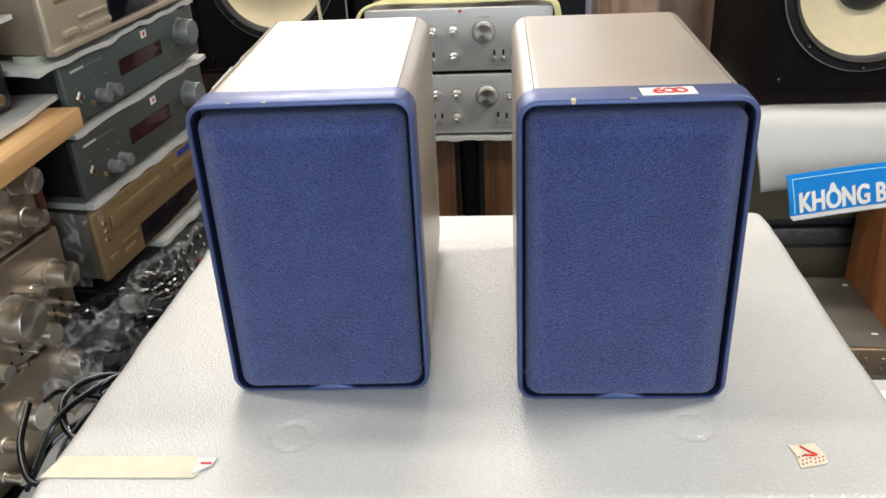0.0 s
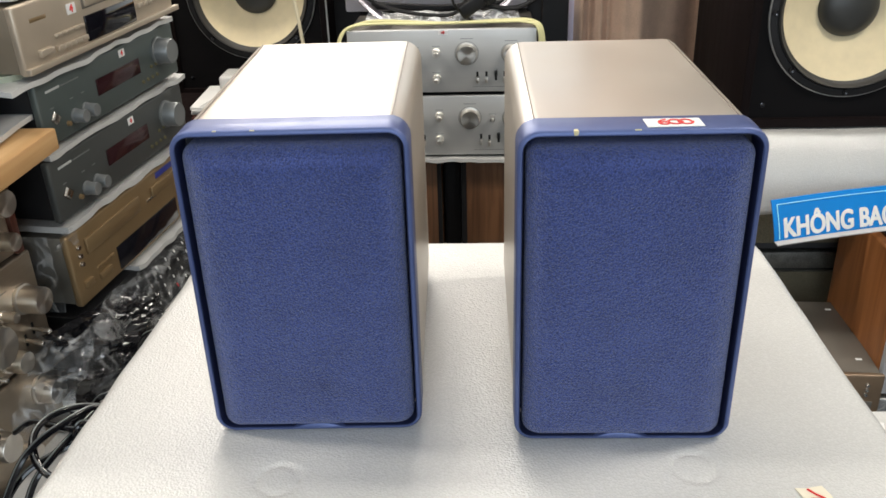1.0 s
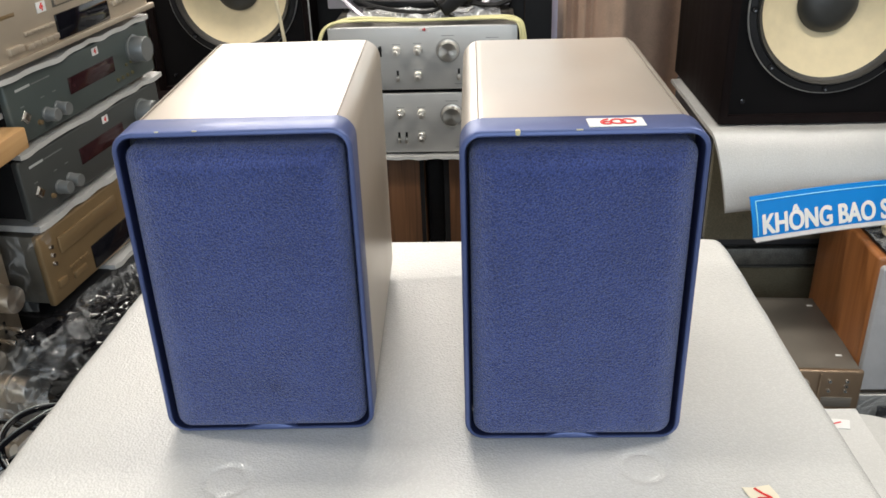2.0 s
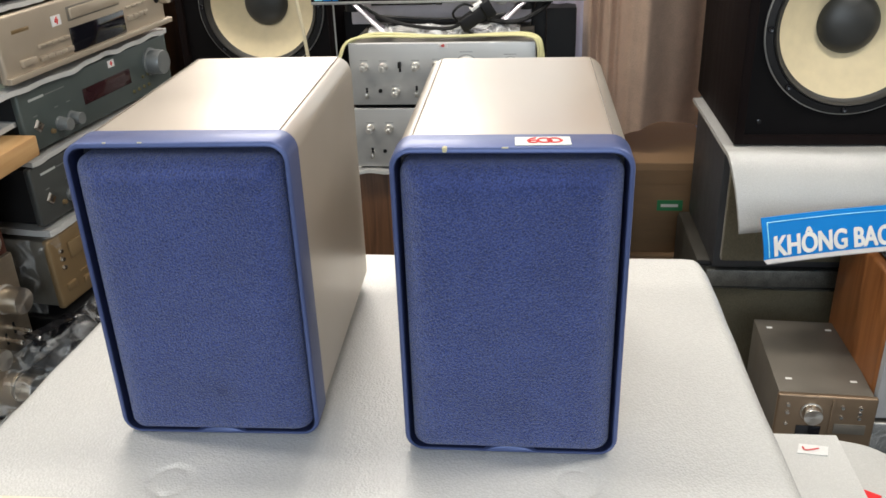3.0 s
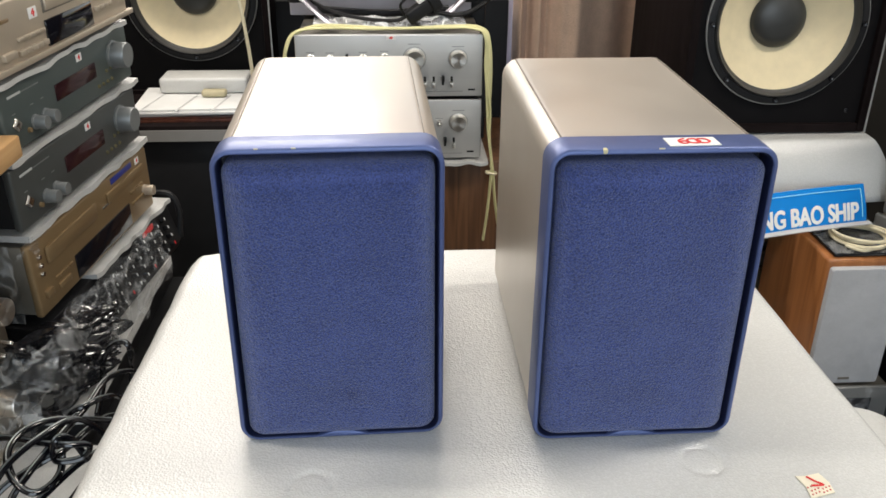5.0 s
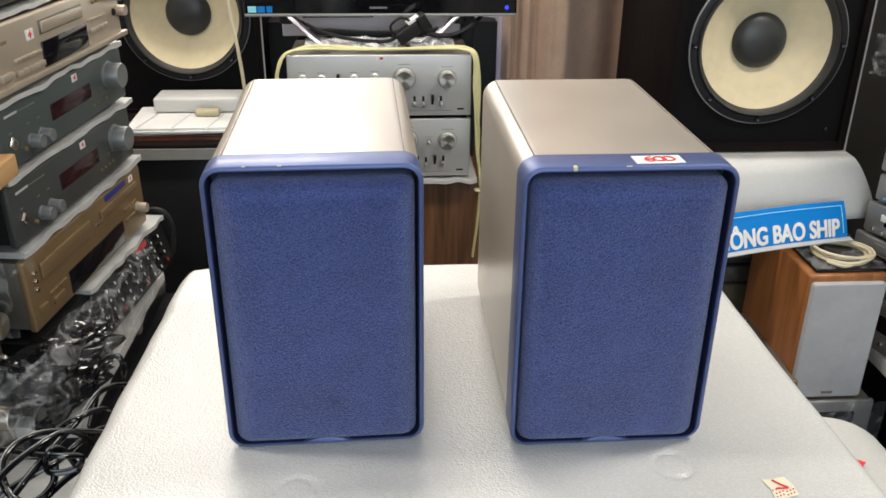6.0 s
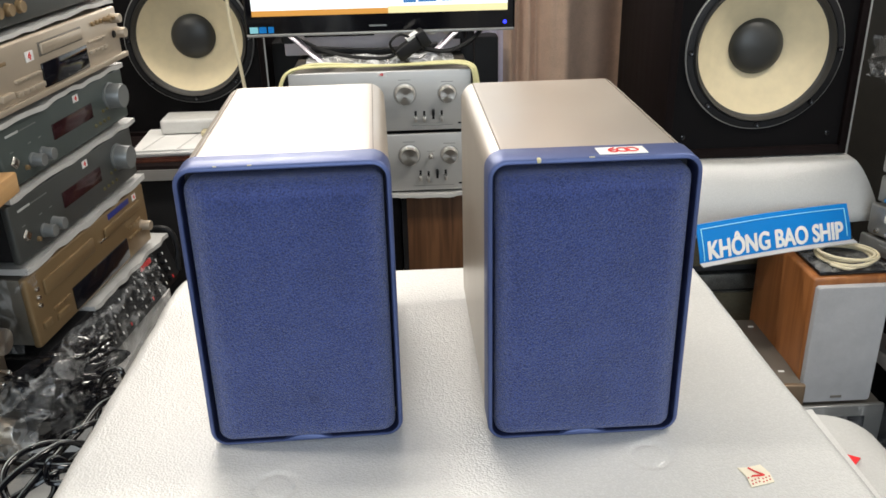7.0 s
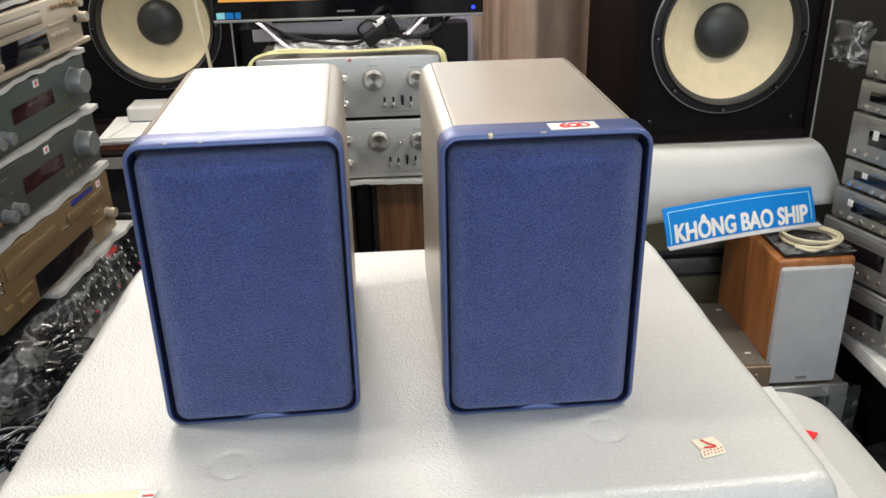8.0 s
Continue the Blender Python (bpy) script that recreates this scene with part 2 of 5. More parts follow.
KNOB_STEEL.node_tree.links.new(turned.outputs[0], KNOB_STEEL.node_tree.nodes["Principled BSDF"].inputs["Tangent"])


# ---- mesh helpers ----
def finish(bm, name, material, smooth=True):
    bmesh.ops.recalc_face_normals(bm, faces=bm.faces)
    me = bpy.data.meshes.new(name)
    bm.to_mesh(me)
    bm.free()
    for mm in material if isinstance(material, (list, tuple)) else [material]:
        me.materials.append(mm)
    if smooth:
        for p in me.polygons:
            p.use_smooth = True
        me.set_sharp_from_angle(angle=radians(38))
    return me


GROUND = -0.08
SPOT = Matrix()


def stand_at(dy, dz):
    """Where the next group of things stands; returns the floor's height in that group's own measure."""
    global SPOT
    SPOT = Matrix.Translation((0, dy, dz))
    return GROUND - dz


def thing(name, m, label, category, group="", kind=""):
    ob = new(name)
    ob.empty_display_size = 0.05
    ob.matrix_world = SPOT @ m
    return tagged(ob, label, category, group, kind)


def part(name, bm, material, parent, label="", m=None):
    me = bm if isinstance(bm, bpy.types.Mesh) else finish(bm, name, material)
    ob = new(name, me)
    ob.parent = parent
    if m is not None:
        ob.matrix_local = m
    return tagged(ob, label)


def solid(name, bm, material, m, label, category, group="", kind=""):
    ob = new(name, finish(bm, name, material))
    ob.matrix_world = SPOT @ m
    return tagged(ob, label, category, group, kind)


def box(x0, x1, y0, y1, z0, z1, bevel=0.0, seg=2, bm=None):
    own = bm is None
    bm = bm or bmesh.new()
    vs = bmesh.ops.create_cube(bm, size=1)["verts"]
    bmesh.ops.transform(bm, verts=vs, matrix=Matrix.LocRotScale(((x0 + x1) / 2, (y0 + y1) / 2, (z0 + z1) / 2), None, (x1 - x0, y1 - y0, z1 - z0)))
    if bevel and own:
        bmesh.ops.bevel(bm, geom=bm.edges[:], offset=bevel, segments=seg, affect="EDGES", profile=0.5)
    return bm


def loft(loops, close_start=False, close_end=False, bm=None):
    """Skin between closed loops with the same number of points."""
    bm = bm or bmesh.new()
    rings = [[bm.verts.new(p) for p in loop] for loop in loops]
    n = len(rings[0])
    for a, b in zip(rings, rings[1:]):
        for i in range(n):
            bm.faces.new((a[i], a[(i + 1) % n], b[(i + 1) % n], b[i]))
    if close_start:
        bm.faces.new(rings[0])
    if close_end:
        bm.faces.new(rings[-1])
    return bm


def lathe(profile, seg=32, axis="y", bm=None, at=(0, 0, 0), caps=True):
    """Spin (radius, height) pairs round an axis that points out of the front (-y) or up (z)."""
    loops = []
    for r, h in profile:
        r = max(r, 1e-5)
        ring = []
        for i in range(seg):
            a = 2 * math.pi * i / seg
            c, s = r * math.cos(a), r * math.sin(a)
            ring.append((at[0] + c, at[1] - h, at[2] + s) if axis == "y" else (at[0] + c, at[1] + s, at[2] + h))
        loops.append(ring)
    return loft(loops, caps, caps, bm)


def rrect(x0, x1, z0, z1, r, y, seg=6):
    """A rounded rectangle in the x-z plane."""
    pts = []
    for cx, cz, a0 in ((x1 - r, z1 - r, 0), (x0 + r, z1 - r, 90), (x0 + r, z0 + r, 180), (x1 - r, z0 + r, 270)):
        for i in range(seg + 1):
            a = radians(a0 + 90 * i / seg)
            pts.append((cx + r * math.cos(a), y, cz + r * math.sin(a)))
    return pts


def spline(points, steps=10):
    """A smooth line through the points."""
    p = [Vector(q) for q in points]
    p = [2 * p[0] - p[1], *p, 2 * p[-1] - p[-2]]
    out = []
    for a, b, c, d in zip(p, p[1:], p[2:], p[3:]):
        for i in range(steps):
            t = i / steps
            out.append(0.5 * (2 * b + (c - a) * t + (2 * a - 5 * b + 4 * c - d) * t * t + (3 * b - a - 3 * c + d) * t**3))
    return [*out, p[-2]]


def tube(points, r, seg=8, steps=10, bm=None, flat=1.0):
    line = spline(points, steps)
    up = Vector((0, 0, 1))
    loops = []
    for i, q in enumerate(line):
        d = (line[min(i + 1, len(line) - 1)] - line[max(i - 1, 0)]).normalized()
        side = d.cross(up)
        side = side.normalized() if side.length > 1e-3 else Vector((1, 0, 0))
        over = side.cross(d)
        loops.append([q + r * (math.cos(a) * side + flat * math.sin(a) * over) for a in (2 * math.pi * k / seg for k in range(seg))])
    return loft(loops, True, True, bm)


def sheet(fn, nu, nv, thick, bm=None):
    """A thick sheet: fn(u, v) with u, v from 0 to 1 gives its upper side; thick is laid down along -z or by a vector."""
    bm = bm or bmesh.new()
    down = Vector(thick) if isinstance(thick, (tuple, Vector)) else Vector((0, 0, -thick))
    top = [[bm.verts.new(fn(i / nu, j / nv)) for j in range(nv + 1)] for i in range(nu + 1)]
    low = [[bm.verts.new(v.co + down) for v in row] for row in top]
    for i in range(nu):
        for j in range(nv):
            bm.faces.new((top[i][j], top[i + 1][j], top[i + 1][j + 1], top[i][j + 1]))
            bm.faces.new((low[i][j], low[i][j + 1], low[i + 1][j + 1], low[i + 1][j]))
    rim = [(i, 0) for i in range(nu + 1)] + [(nu, j) for j in range(1, nv + 1)] + [(i, nv) for i in range(nu - 1, -1, -1)] + [(0, j) for j in range(nv - 1, 0, -1)]
    for (a, b), (c, d) in zip(rim, rim[1:] + rim[:1]):
        bm.faces.new((top[a][b], low[a][b], low[c][d], top[c][d]))
    return bm


def wob(x, y, s, seed=0.0):
    return noise.noise(Vector((x * s + seed, y * s - seed, seed * 1.7)))


def letters(text, size, depth, material, parent, m, name="lettering", bold=0.0):
    cu = bpy.data.curves.new(name, "FONT")
    cu.body, cu.size, cu.extrude, cu.offset = text, size, depth, bold
    cu.align_x = "CENTER"
    tmp = bpy.data.objects.new(name, cu)
    me = bpy.data.meshes.new_from_object(tmp)
    bpy.data.objects.remove(tmp)
    me.materials.clear()
    me.materials.append(material)
    return part(name, me, material, parent, m=m)


def knob_mesh(r, depth, material, skirt=1.12, ridges=0):
    bm = lathe([(r * skirt, 0), (r * skirt, depth * 0.12), (r, depth * 0.16), (r * 0.98, depth * 0.92), (r * 0.93, depth), (r * 0.35, depth * 0.985), (0, depth * 0.98)], 28)
    return finish(bm, "knob", material)


def knob(parent, x, z, r, depth, material, y=0.0, name="knob", label=""):
    material = KNOB_STEEL if material is STEEL and r > 0.006 else material
    return part(name, knob_mesh(r, depth, material), material, parent, label, Matrix.Translation((x, y, z)))


def plate(parent, name, x0, x1, z0, z1, out, material, label="", bevel=0.0008, y=0.0):
    return part(name, box(x0, x1, y - out, y + 0.002, z0, z1, min(bevel, out * 0.45)), material, parent, label)


def unit(name, m, w, h, d, face, shell, label, category, edge=0.004, group=""):
    """A hi-fi component: a shell behind a faceplate; front at y = 0 facing -y, from x = 0, z = 0; four feet."""
    t = thing(name, m, label, category, group)
    part("shell", box(0.004, w - 0.004, 0.010, d, 0.008, h - 0.003, 0.002), shell, t)
    part("faceplate", box(0, w, 0, 0.012, 0.006, h, edge, 3), face, t)
    foot = finish(lathe([(0.014, 0), (0.015, 0.002), (0.013, 0.009)], 16, "z"), "foot", BLACK)
    for fx, fy in ((0.04, 0.05), (w - 0.04, 0.05), (0.04, d - 0.05), (w - 0.04, d - 0.05)):
        part("foot", foot, BLACK, t, m=Matrix.Translation((fx, fy, 0)))
    return t


def price_tag(parent, x, z, w=0.016, h=0.011, y=0.0, name="price_tag"):
    p = part(name, box(x - w / 2, x + w / 2, y - 0.0011, y - 0.0003, z - h / 2, z + h / 2), PAPER, parent, "small white sticker with a red mark")
    mark = [(0.10, 0.36), (-0.12, 0.05), (-0.14, -0.10), (0.14, -0.06), (0.08, 0.14), (0.04, -0.36)]
    part("red_mark", tube([(x + w * a, y - 0.0013, z + h * b) for a, b in mark], w * 0.045, 5, 4), RED, p)
    return p


# ---- room ----
TUBE_WHITE = mat("lamp_housing_white", (0.8, 0.8, 0.78), 0.5)
solid("floor", box(-2.6, 2.6, -3.2, 3.0, -0.18, -0.08), FLOOR, Matrix(), "grey tiled shop floor", "floor", kind="structure")
solid("ceiling", box(-2.6, 2.6, -3.2, 3.0, 2.8, 2.9), CEIL, Matrix(), "plain white ceiling", "ceiling", kind="structure")
bm = bmesh.new()
for x0, x1, z0, z1 in ((-2.6, -1.25, -0.08, 2.8), (-0.15, 2.6, -0.08, 2.8), (-1.25, -0.15, -0.08, 1.36), (-1.25, -0.15, 2.3, 2.8)):
    box(x0, x1, 2.9, 3.0, z0, z1, bm=bm)
solid("wall_north", bm, LILAC, Matrix(), "pale lilac painted wall with an opening for the added glowing window", "wall", kind="structure")
# unseen glowing panes, added so the left speaker's top reflects white
win = thing("added_glow_window", Matrix.Translation((0, 2.95, 0)), "unseen glowing window added to whiten the left speaker's top", "window", kind="structure")
for x0, x1, z0, z1 in ((-1.25, -1.20, 1.36, 2.3), (-0.20, -0.15, 1.36, 2.3), (-1.20, -0.20, 1.36, 1.41), (-1.20, -0.20, 2.25, 2.3), (-0.64, -0.61, 1.41, 2.25)):
    part("window_frame", box(x0, x1, -0.04, 0.03, z0, z1, 0.004), TUBE_WHITE, win)
for x0, x1 in ((-1.20, -0.64), (-0.61, -0.20)):
    part("pane", box(x0, x1, 0.0, 0.006, 1.41, 2.25), glow_mat("added_glow_pane", (1.0, 0.93, 0.84), 9.0), win)
solid("wall_west", box(-2.7, -2.6, -3.2, 3.0, -0.08, 2.8), WALL, Matrix(), "off-white painted wall", "wall", kind="structure")
solid("wall_east", box(2.6, 2.7, -3.2, 3.0, -0.08, 2.8), WALL, Matrix(), "off-white painted wall", "wall", kind="structure")
solid("wall_south", box(-2.6, 2.6, -3.3, -3.2, -0.08, 2.8), WALL, Matrix(), "off-white painted wall", "wall", kind="structure")
for tx, ty, watts in TUBES:
    lamp = thing("ceiling_light", Matrix.Translation((tx, ty, 2.8)), "white ceiling batten light fixed under the ceiling", "ceiling light", "ceiling battens")
    part("housing", box(-0.62, 0.62, -0.10, 0.10, -0.12, 0.0, 0.006), TUBE_WHITE, lamp)

# ---- table with foam ----
table = thing("display_table", Matrix.Translation((0, 0, 0)), "black box-shaped table under a white foam sheet", "table")
part("body", box(-0.310, 0.250, 0.465, 0.855, GROUND, 0.765, 0.006), BLACK, table)


def table_top(u, v):
    deep = 0.4695 - 0.011 * u
    y = 0.881 - deep * (1 - v)
    xl = -0.3440 + 0.0130 * v + 0.0016 * wob(v, 0, 9, 2)
    xr = 0.2785 + 0.007 * (1 - v) ** 3 + 0.0014 * wob(v, 0, 9, 5)
    x = xl + (xr - xl) * u
    ex = min(u, 1 - u) * (xr - xl)
    ey = min(v, 1 - v) * deep
    drop = sum(0.014 * max(0.0, 1 - e / 0.016) ** 2.2 for e in (ex, ey))
    corner = max(0.0, 1 - math.hypot(ex, ey) / 0.03)
    x += (0.004 if u < 0.5 else -0.004) * corner
    y += (0.004 if v < 0.5 else -0.004) * corner
    y += 0.0016 * wob(u, v, 8, 9) * (1 if v > 0.9 else 0) + (0.004 * math.exp(-((x + 0.290) / 0.012) ** 2) if v > 0.9 else 0)
    z = 0.8 - drop + 0.00012 * wob(x, y, 30, 3) + 0.0001 * wob(x, y, 8, 7)
    for cx, cy in ((-0.166, 0.490), (0.1255, 0.505)):
        q = math.hypot((x - cx) / 0.0150, (y - cy) / 0.0150)
        z -= 0.0016 * max(0.0, 1 - abs(q - 1) * 5.0) + (0.0004 if q < 1 else 0)
    return (x, y, z)


solid("foam_sheet", sheet(table_top, 230, 200, 0.026), FOAM, Matrix(), "thick white packing foam sheet with round dents, on the display table", "foam sheet")


def strip(name, pts, z, t, material, label, category):
    bm = bmesh.new()
    lo = [bm.verts.new((x, y, z)) for x, y in pts]
    hi = [bm.verts.new((x, y, z + t)) for x, y in pts]
    n = len(pts)
    bm.faces.new(lo), bm.faces.new(hi)
    for i in range(n):
        bm.faces.new((lo[i], lo[(i + 1) % n], hi[(i + 1) % n], hi[i]))
    return bm


tape = thing("masking_tape", Matrix.Translation((0, 0, 0.7995)), "strip of pale yellow masking tape stuck on the foam", "tape")
part("strip", strip("", [(-0.335, 0.4425), (-0.2245, 0.444), (-0.222, 0.453), (-0.2275, 0.466), (-0.3285, 0.4645)], 0.0008, 0.0010, TAPE, "", ""), TAPE, tape)
part("torn_end", strip("", [(-0.2275, 0.447), (-0.216, 0.456), (-0.2135, 0.464), (-0.2275, 0.464)], 0.0016, 0.0008, TAPE, "", ""), PAPER, tape, "torn paper end")
part("red_mark", box(-0.224, -0.216, 0.4570, 0.4585, 0.0022, 0.0030), RED, tape)
tag = thing("price_sticker", pose(0.198, 0.4728, 0.7996, 0, 0, 6) @ Matrix.Diagonal((0.88, 0.88, 1, 1)), "torn cream sticker with red tick and dots on foam", "sticker")
part("paper", strip("", [(-0.0125, -0.0135), (0.0100, -0.0100), (0.0118, 0.002), (0.0092, 0.0135), (-0.004, 0.0118), (-0.0120, 0.0128), (-0.0100, 0.001)], 0.0008, 0.0008, TAPE, "", ""), CREAM_PAPER, tag)
part("red_tick", tube([(-0.0035, 0.0105, 0.0019), (0.0005, 0.0045, 0.0019), (0.0052, -0.0005, 0.0019), (0.0002, -0.0006, 0.0019), (-0.0048, -0.0002, 0.0019)], 0.0012, 6, 4, flat=0.4), RED, tag)
dot = finish(lathe([(0.0009, 0.0012), (0.0008, 0.0020), (0, 0.0020)], 8, "z"), "red_dot", PINK)
for k in range(17):
    part("red_dot", dot, PINK, tag, m=Matrix.Translation((-0.0092 + 0.0034 * (k % 6) + 0.0013 * ((k // 6) % 2), -0.0098 + 0.0040 * (k // 6) + 0.0007 * (k % 3) + 0.0005 * (k % 6) * 0.6, 0)))


# ---- the pair of blue speakers ----
W, H, D = 0.1550, 0.2362, 0.2575


def blue_speaker(m, label):
    s = thing("bookshelf_speaker", m, label, "speaker", "pair of blue speakers")
    yb = 0.0284
    body = loft([rrect(0.0018, W - 0.0018, 0.004, H - 0.0016, 0.0150, y, 7) for y in (yb - 0.004, yb + 0.0005)] + [rrect(0.0008, W - 0.0008, 0.002, H - 0.0008, 0.0155, y, 7) for y in (yb + 0.0015, D - 0.006)] + [rrect(0.004, W - 0.004, 0.005, H - 0.004, 0.0145, D, 7)], True, True)
    cab = part("cabinet", body, PEARL, s, "pearl silver metallic cabinet")
    for x in (0.0122, W - 0.0122):
        part("seam", box(x - 0.0004, x + 0.0004, yb + 0.001, D - 0.007, H - 0.0015, H - 0.0006), SEAM, cab)
    r = 0.0140
    rings = [rrect(0.0010, W - 0.0010, 0.0008, H - 0.0006, r, yb), rrect(0, W, 0, H, r, yb - 0.0012), rrect(0, W, 0, H, r, 0.0022), rrect(0.0004, W - 0.0004, 0.0004, H - 0.0004, r, 0.0008), rrect(0.0014, W - 0.0014, 0.0013, H - 0.0014, r - 0.0006, 0.0), rrect(0.0030, W - 0.0030, 0.0025, H - 0.0032, r - 0.0025, 0.0), rrect(0.0037, W - 0.0037, 0.0029, H - 0.0040, r - 0.004, 0.0009)]
    fr = part("front_frame", loft(rings), BLUE_PAINT, s, "blue metallic rounded front frame")
    # the frame's inner wall, its gap shade painted in as dark navy
    part("inner_wall_shade", loft([rrect(0.0037, W - 0.0037, 0.0029, H - 0.0040, r - 0.004, 0.0009), rrect(0.0042, W - 0.0042, 0.0034, H - 0.0046, r - 0.0045, 0.0022), rrect(0.0050, W - 0.0050, 0.0036, H - 0.0056, r - 0.005, 0.021)]), NAVY_SHADE, fr, "inner wall of the frame, coloured dark for the shade in the gap")
    arc = [(W / 2 - 0.026 + 0.052 * q / 12, 0.0022 + 0.0052 * math.sin(math.pi * q / 12) ** 2) for q in range(13)]
    hump = loft([[(W / 2 - 0.026, y, 0.0016), (W / 2 + 0.026, y, 0.0016)] + [(x, y, min(z, 0.0022 + (z - 0.0022) * k)) for x, z in reversed(arc)] for k, y in ((1.0, 0.014), (1.0, 0.0014), (0.85, 0.0002), (0.6, -0.0004))], True, True)
    part("finger_notch", hump, BLUE_PAINT, fr)
    part("baffle", loft([rrect(0.005, W - 0.005, 0.005, H - 0.005, 0.012, 0.0205), rrect(0.005, W - 0.005, 0.005, H - 0.005, 0.012, 0.0255)], True, True), DARK, s, "dark recessed baffle")
    i = 0.0060
    g = [rrect(i + a, W - i - a, 0.0036 + a * 0.6, H - 0.0104 - a, max(0.0045, 0.0090 - a * 0.35), y, 6) for a, y in ((0, 0.020), (0, 0.0085), (0.0004, 0.0060), (0.0016, 0.0034), (0.0036, 0.0008), (0.0066, -0.0020), (0.0100, -0.0040), (0.0140, -0.0053), (0.0185, -0.0059), (0.024, -0.0061))]
    bm = loft(g, True, True)
    part("grille", bm, BLUE_CLOTH, s, "rounded blue boucle cloth grille")
    part("stain", strip("", [(0.085 + 0.0045 * math.cos(a) * (1 + 0.3 * math.sin(3 * a)), 0.043 + 0.004 * math.sin(a)) for a in (k * 0.5236 for k in range(12))], 0, 0.0002, DARK, "", ""), STAIN, s, m=Matrix(((1, 0, 0, 0), (0, 0, -1, -0.00625), (0, 1, 0, 0), (0, 0, 0, 1)))) if label.startswith("Blue") else None
    return s


SEAM = mat("brown_seam_line", (0.20, 0.17, 0.14), 0.5)
NAVY_SHADE = mat("navy_inner_shade", (0.010, 0.014, 0.045), 0.5)
STAIN = cloth_mat("dark_stained_cloth", (0.042, 0.062, 0.20), 1100, 1.0, 0.95, 0.46, 0.30)
left_speaker = blue_speaker(pose(-0.2231, 0.5421, 0.8005, 0, 0, 1.7), "Blue-fronted silver bookshelf speaker with a faint stain low on the cloth")
right_speaker = blue_speaker(pose(0.0000, 0.5335, 0.8005, 0, 0, 0.5), "Silver bookshelf speaker with blue cloth front and a red-marked price label")
lab = part("price_label", box(-0.0175, 0.0175, -0.008, 0.008, 0, 0.0005), WHITE, right_speaker, "white label with a red handwritten number", pose(0.0975, 0.0120, H + 0.0002, 0, 0, 1.5))
six = [(-0.0042, 0.0052), (-0.0076, 0.0030), (-0.0092, -0.0006), (-0.0078, -0.0038), (-0.0048, -0.0042), (-0.0032, -0.0018), (-0.0052, 0.0004), (-0.0084, -0.0008)]
part("handwriting", tube([(x, y, 0.0008) for x, y in six], 0.0009, 6, 5, flat=0.4), RED, lab, "red handwritten figures")
for cx in (0.0008, 0.0072):
    part("handwriting", tube([(cx + 0.0042 * math.cos(q * 0.7) + 0.0006 * q / 9, 0.0002 + 0.0043 * math.sin(q * 0.7), 0.0008) for q in range(10)], 0.0009, 6, 5, flat=0.4), RED, lab)
part("paint_chip", box(0.0345, 0.0380, -0.0003, 0.004, H - 0.0034, H + 0.0002, 0.001), CHIP, right_speaker, "chip showing bare material")
part("scratch", box(0.072, 0.076, 0.0006, 0.0011, H - 0.0010, H + 0.0001), CHIP, right_speaker)
part("scratch", box(0.054, 0.057, 0.0006, 0.0010, H - 0.0010, H + 0.0001), CHIP, left_speaker)
part("scratch", box(0.030, 0.0325, 0.0006, 0.0010, H - 0.0010, H + 0.0001), CHIP, left_speaker)

# ---- big floor speakers with cream woofers ----
foot = stand_at(0.006, -0.064)


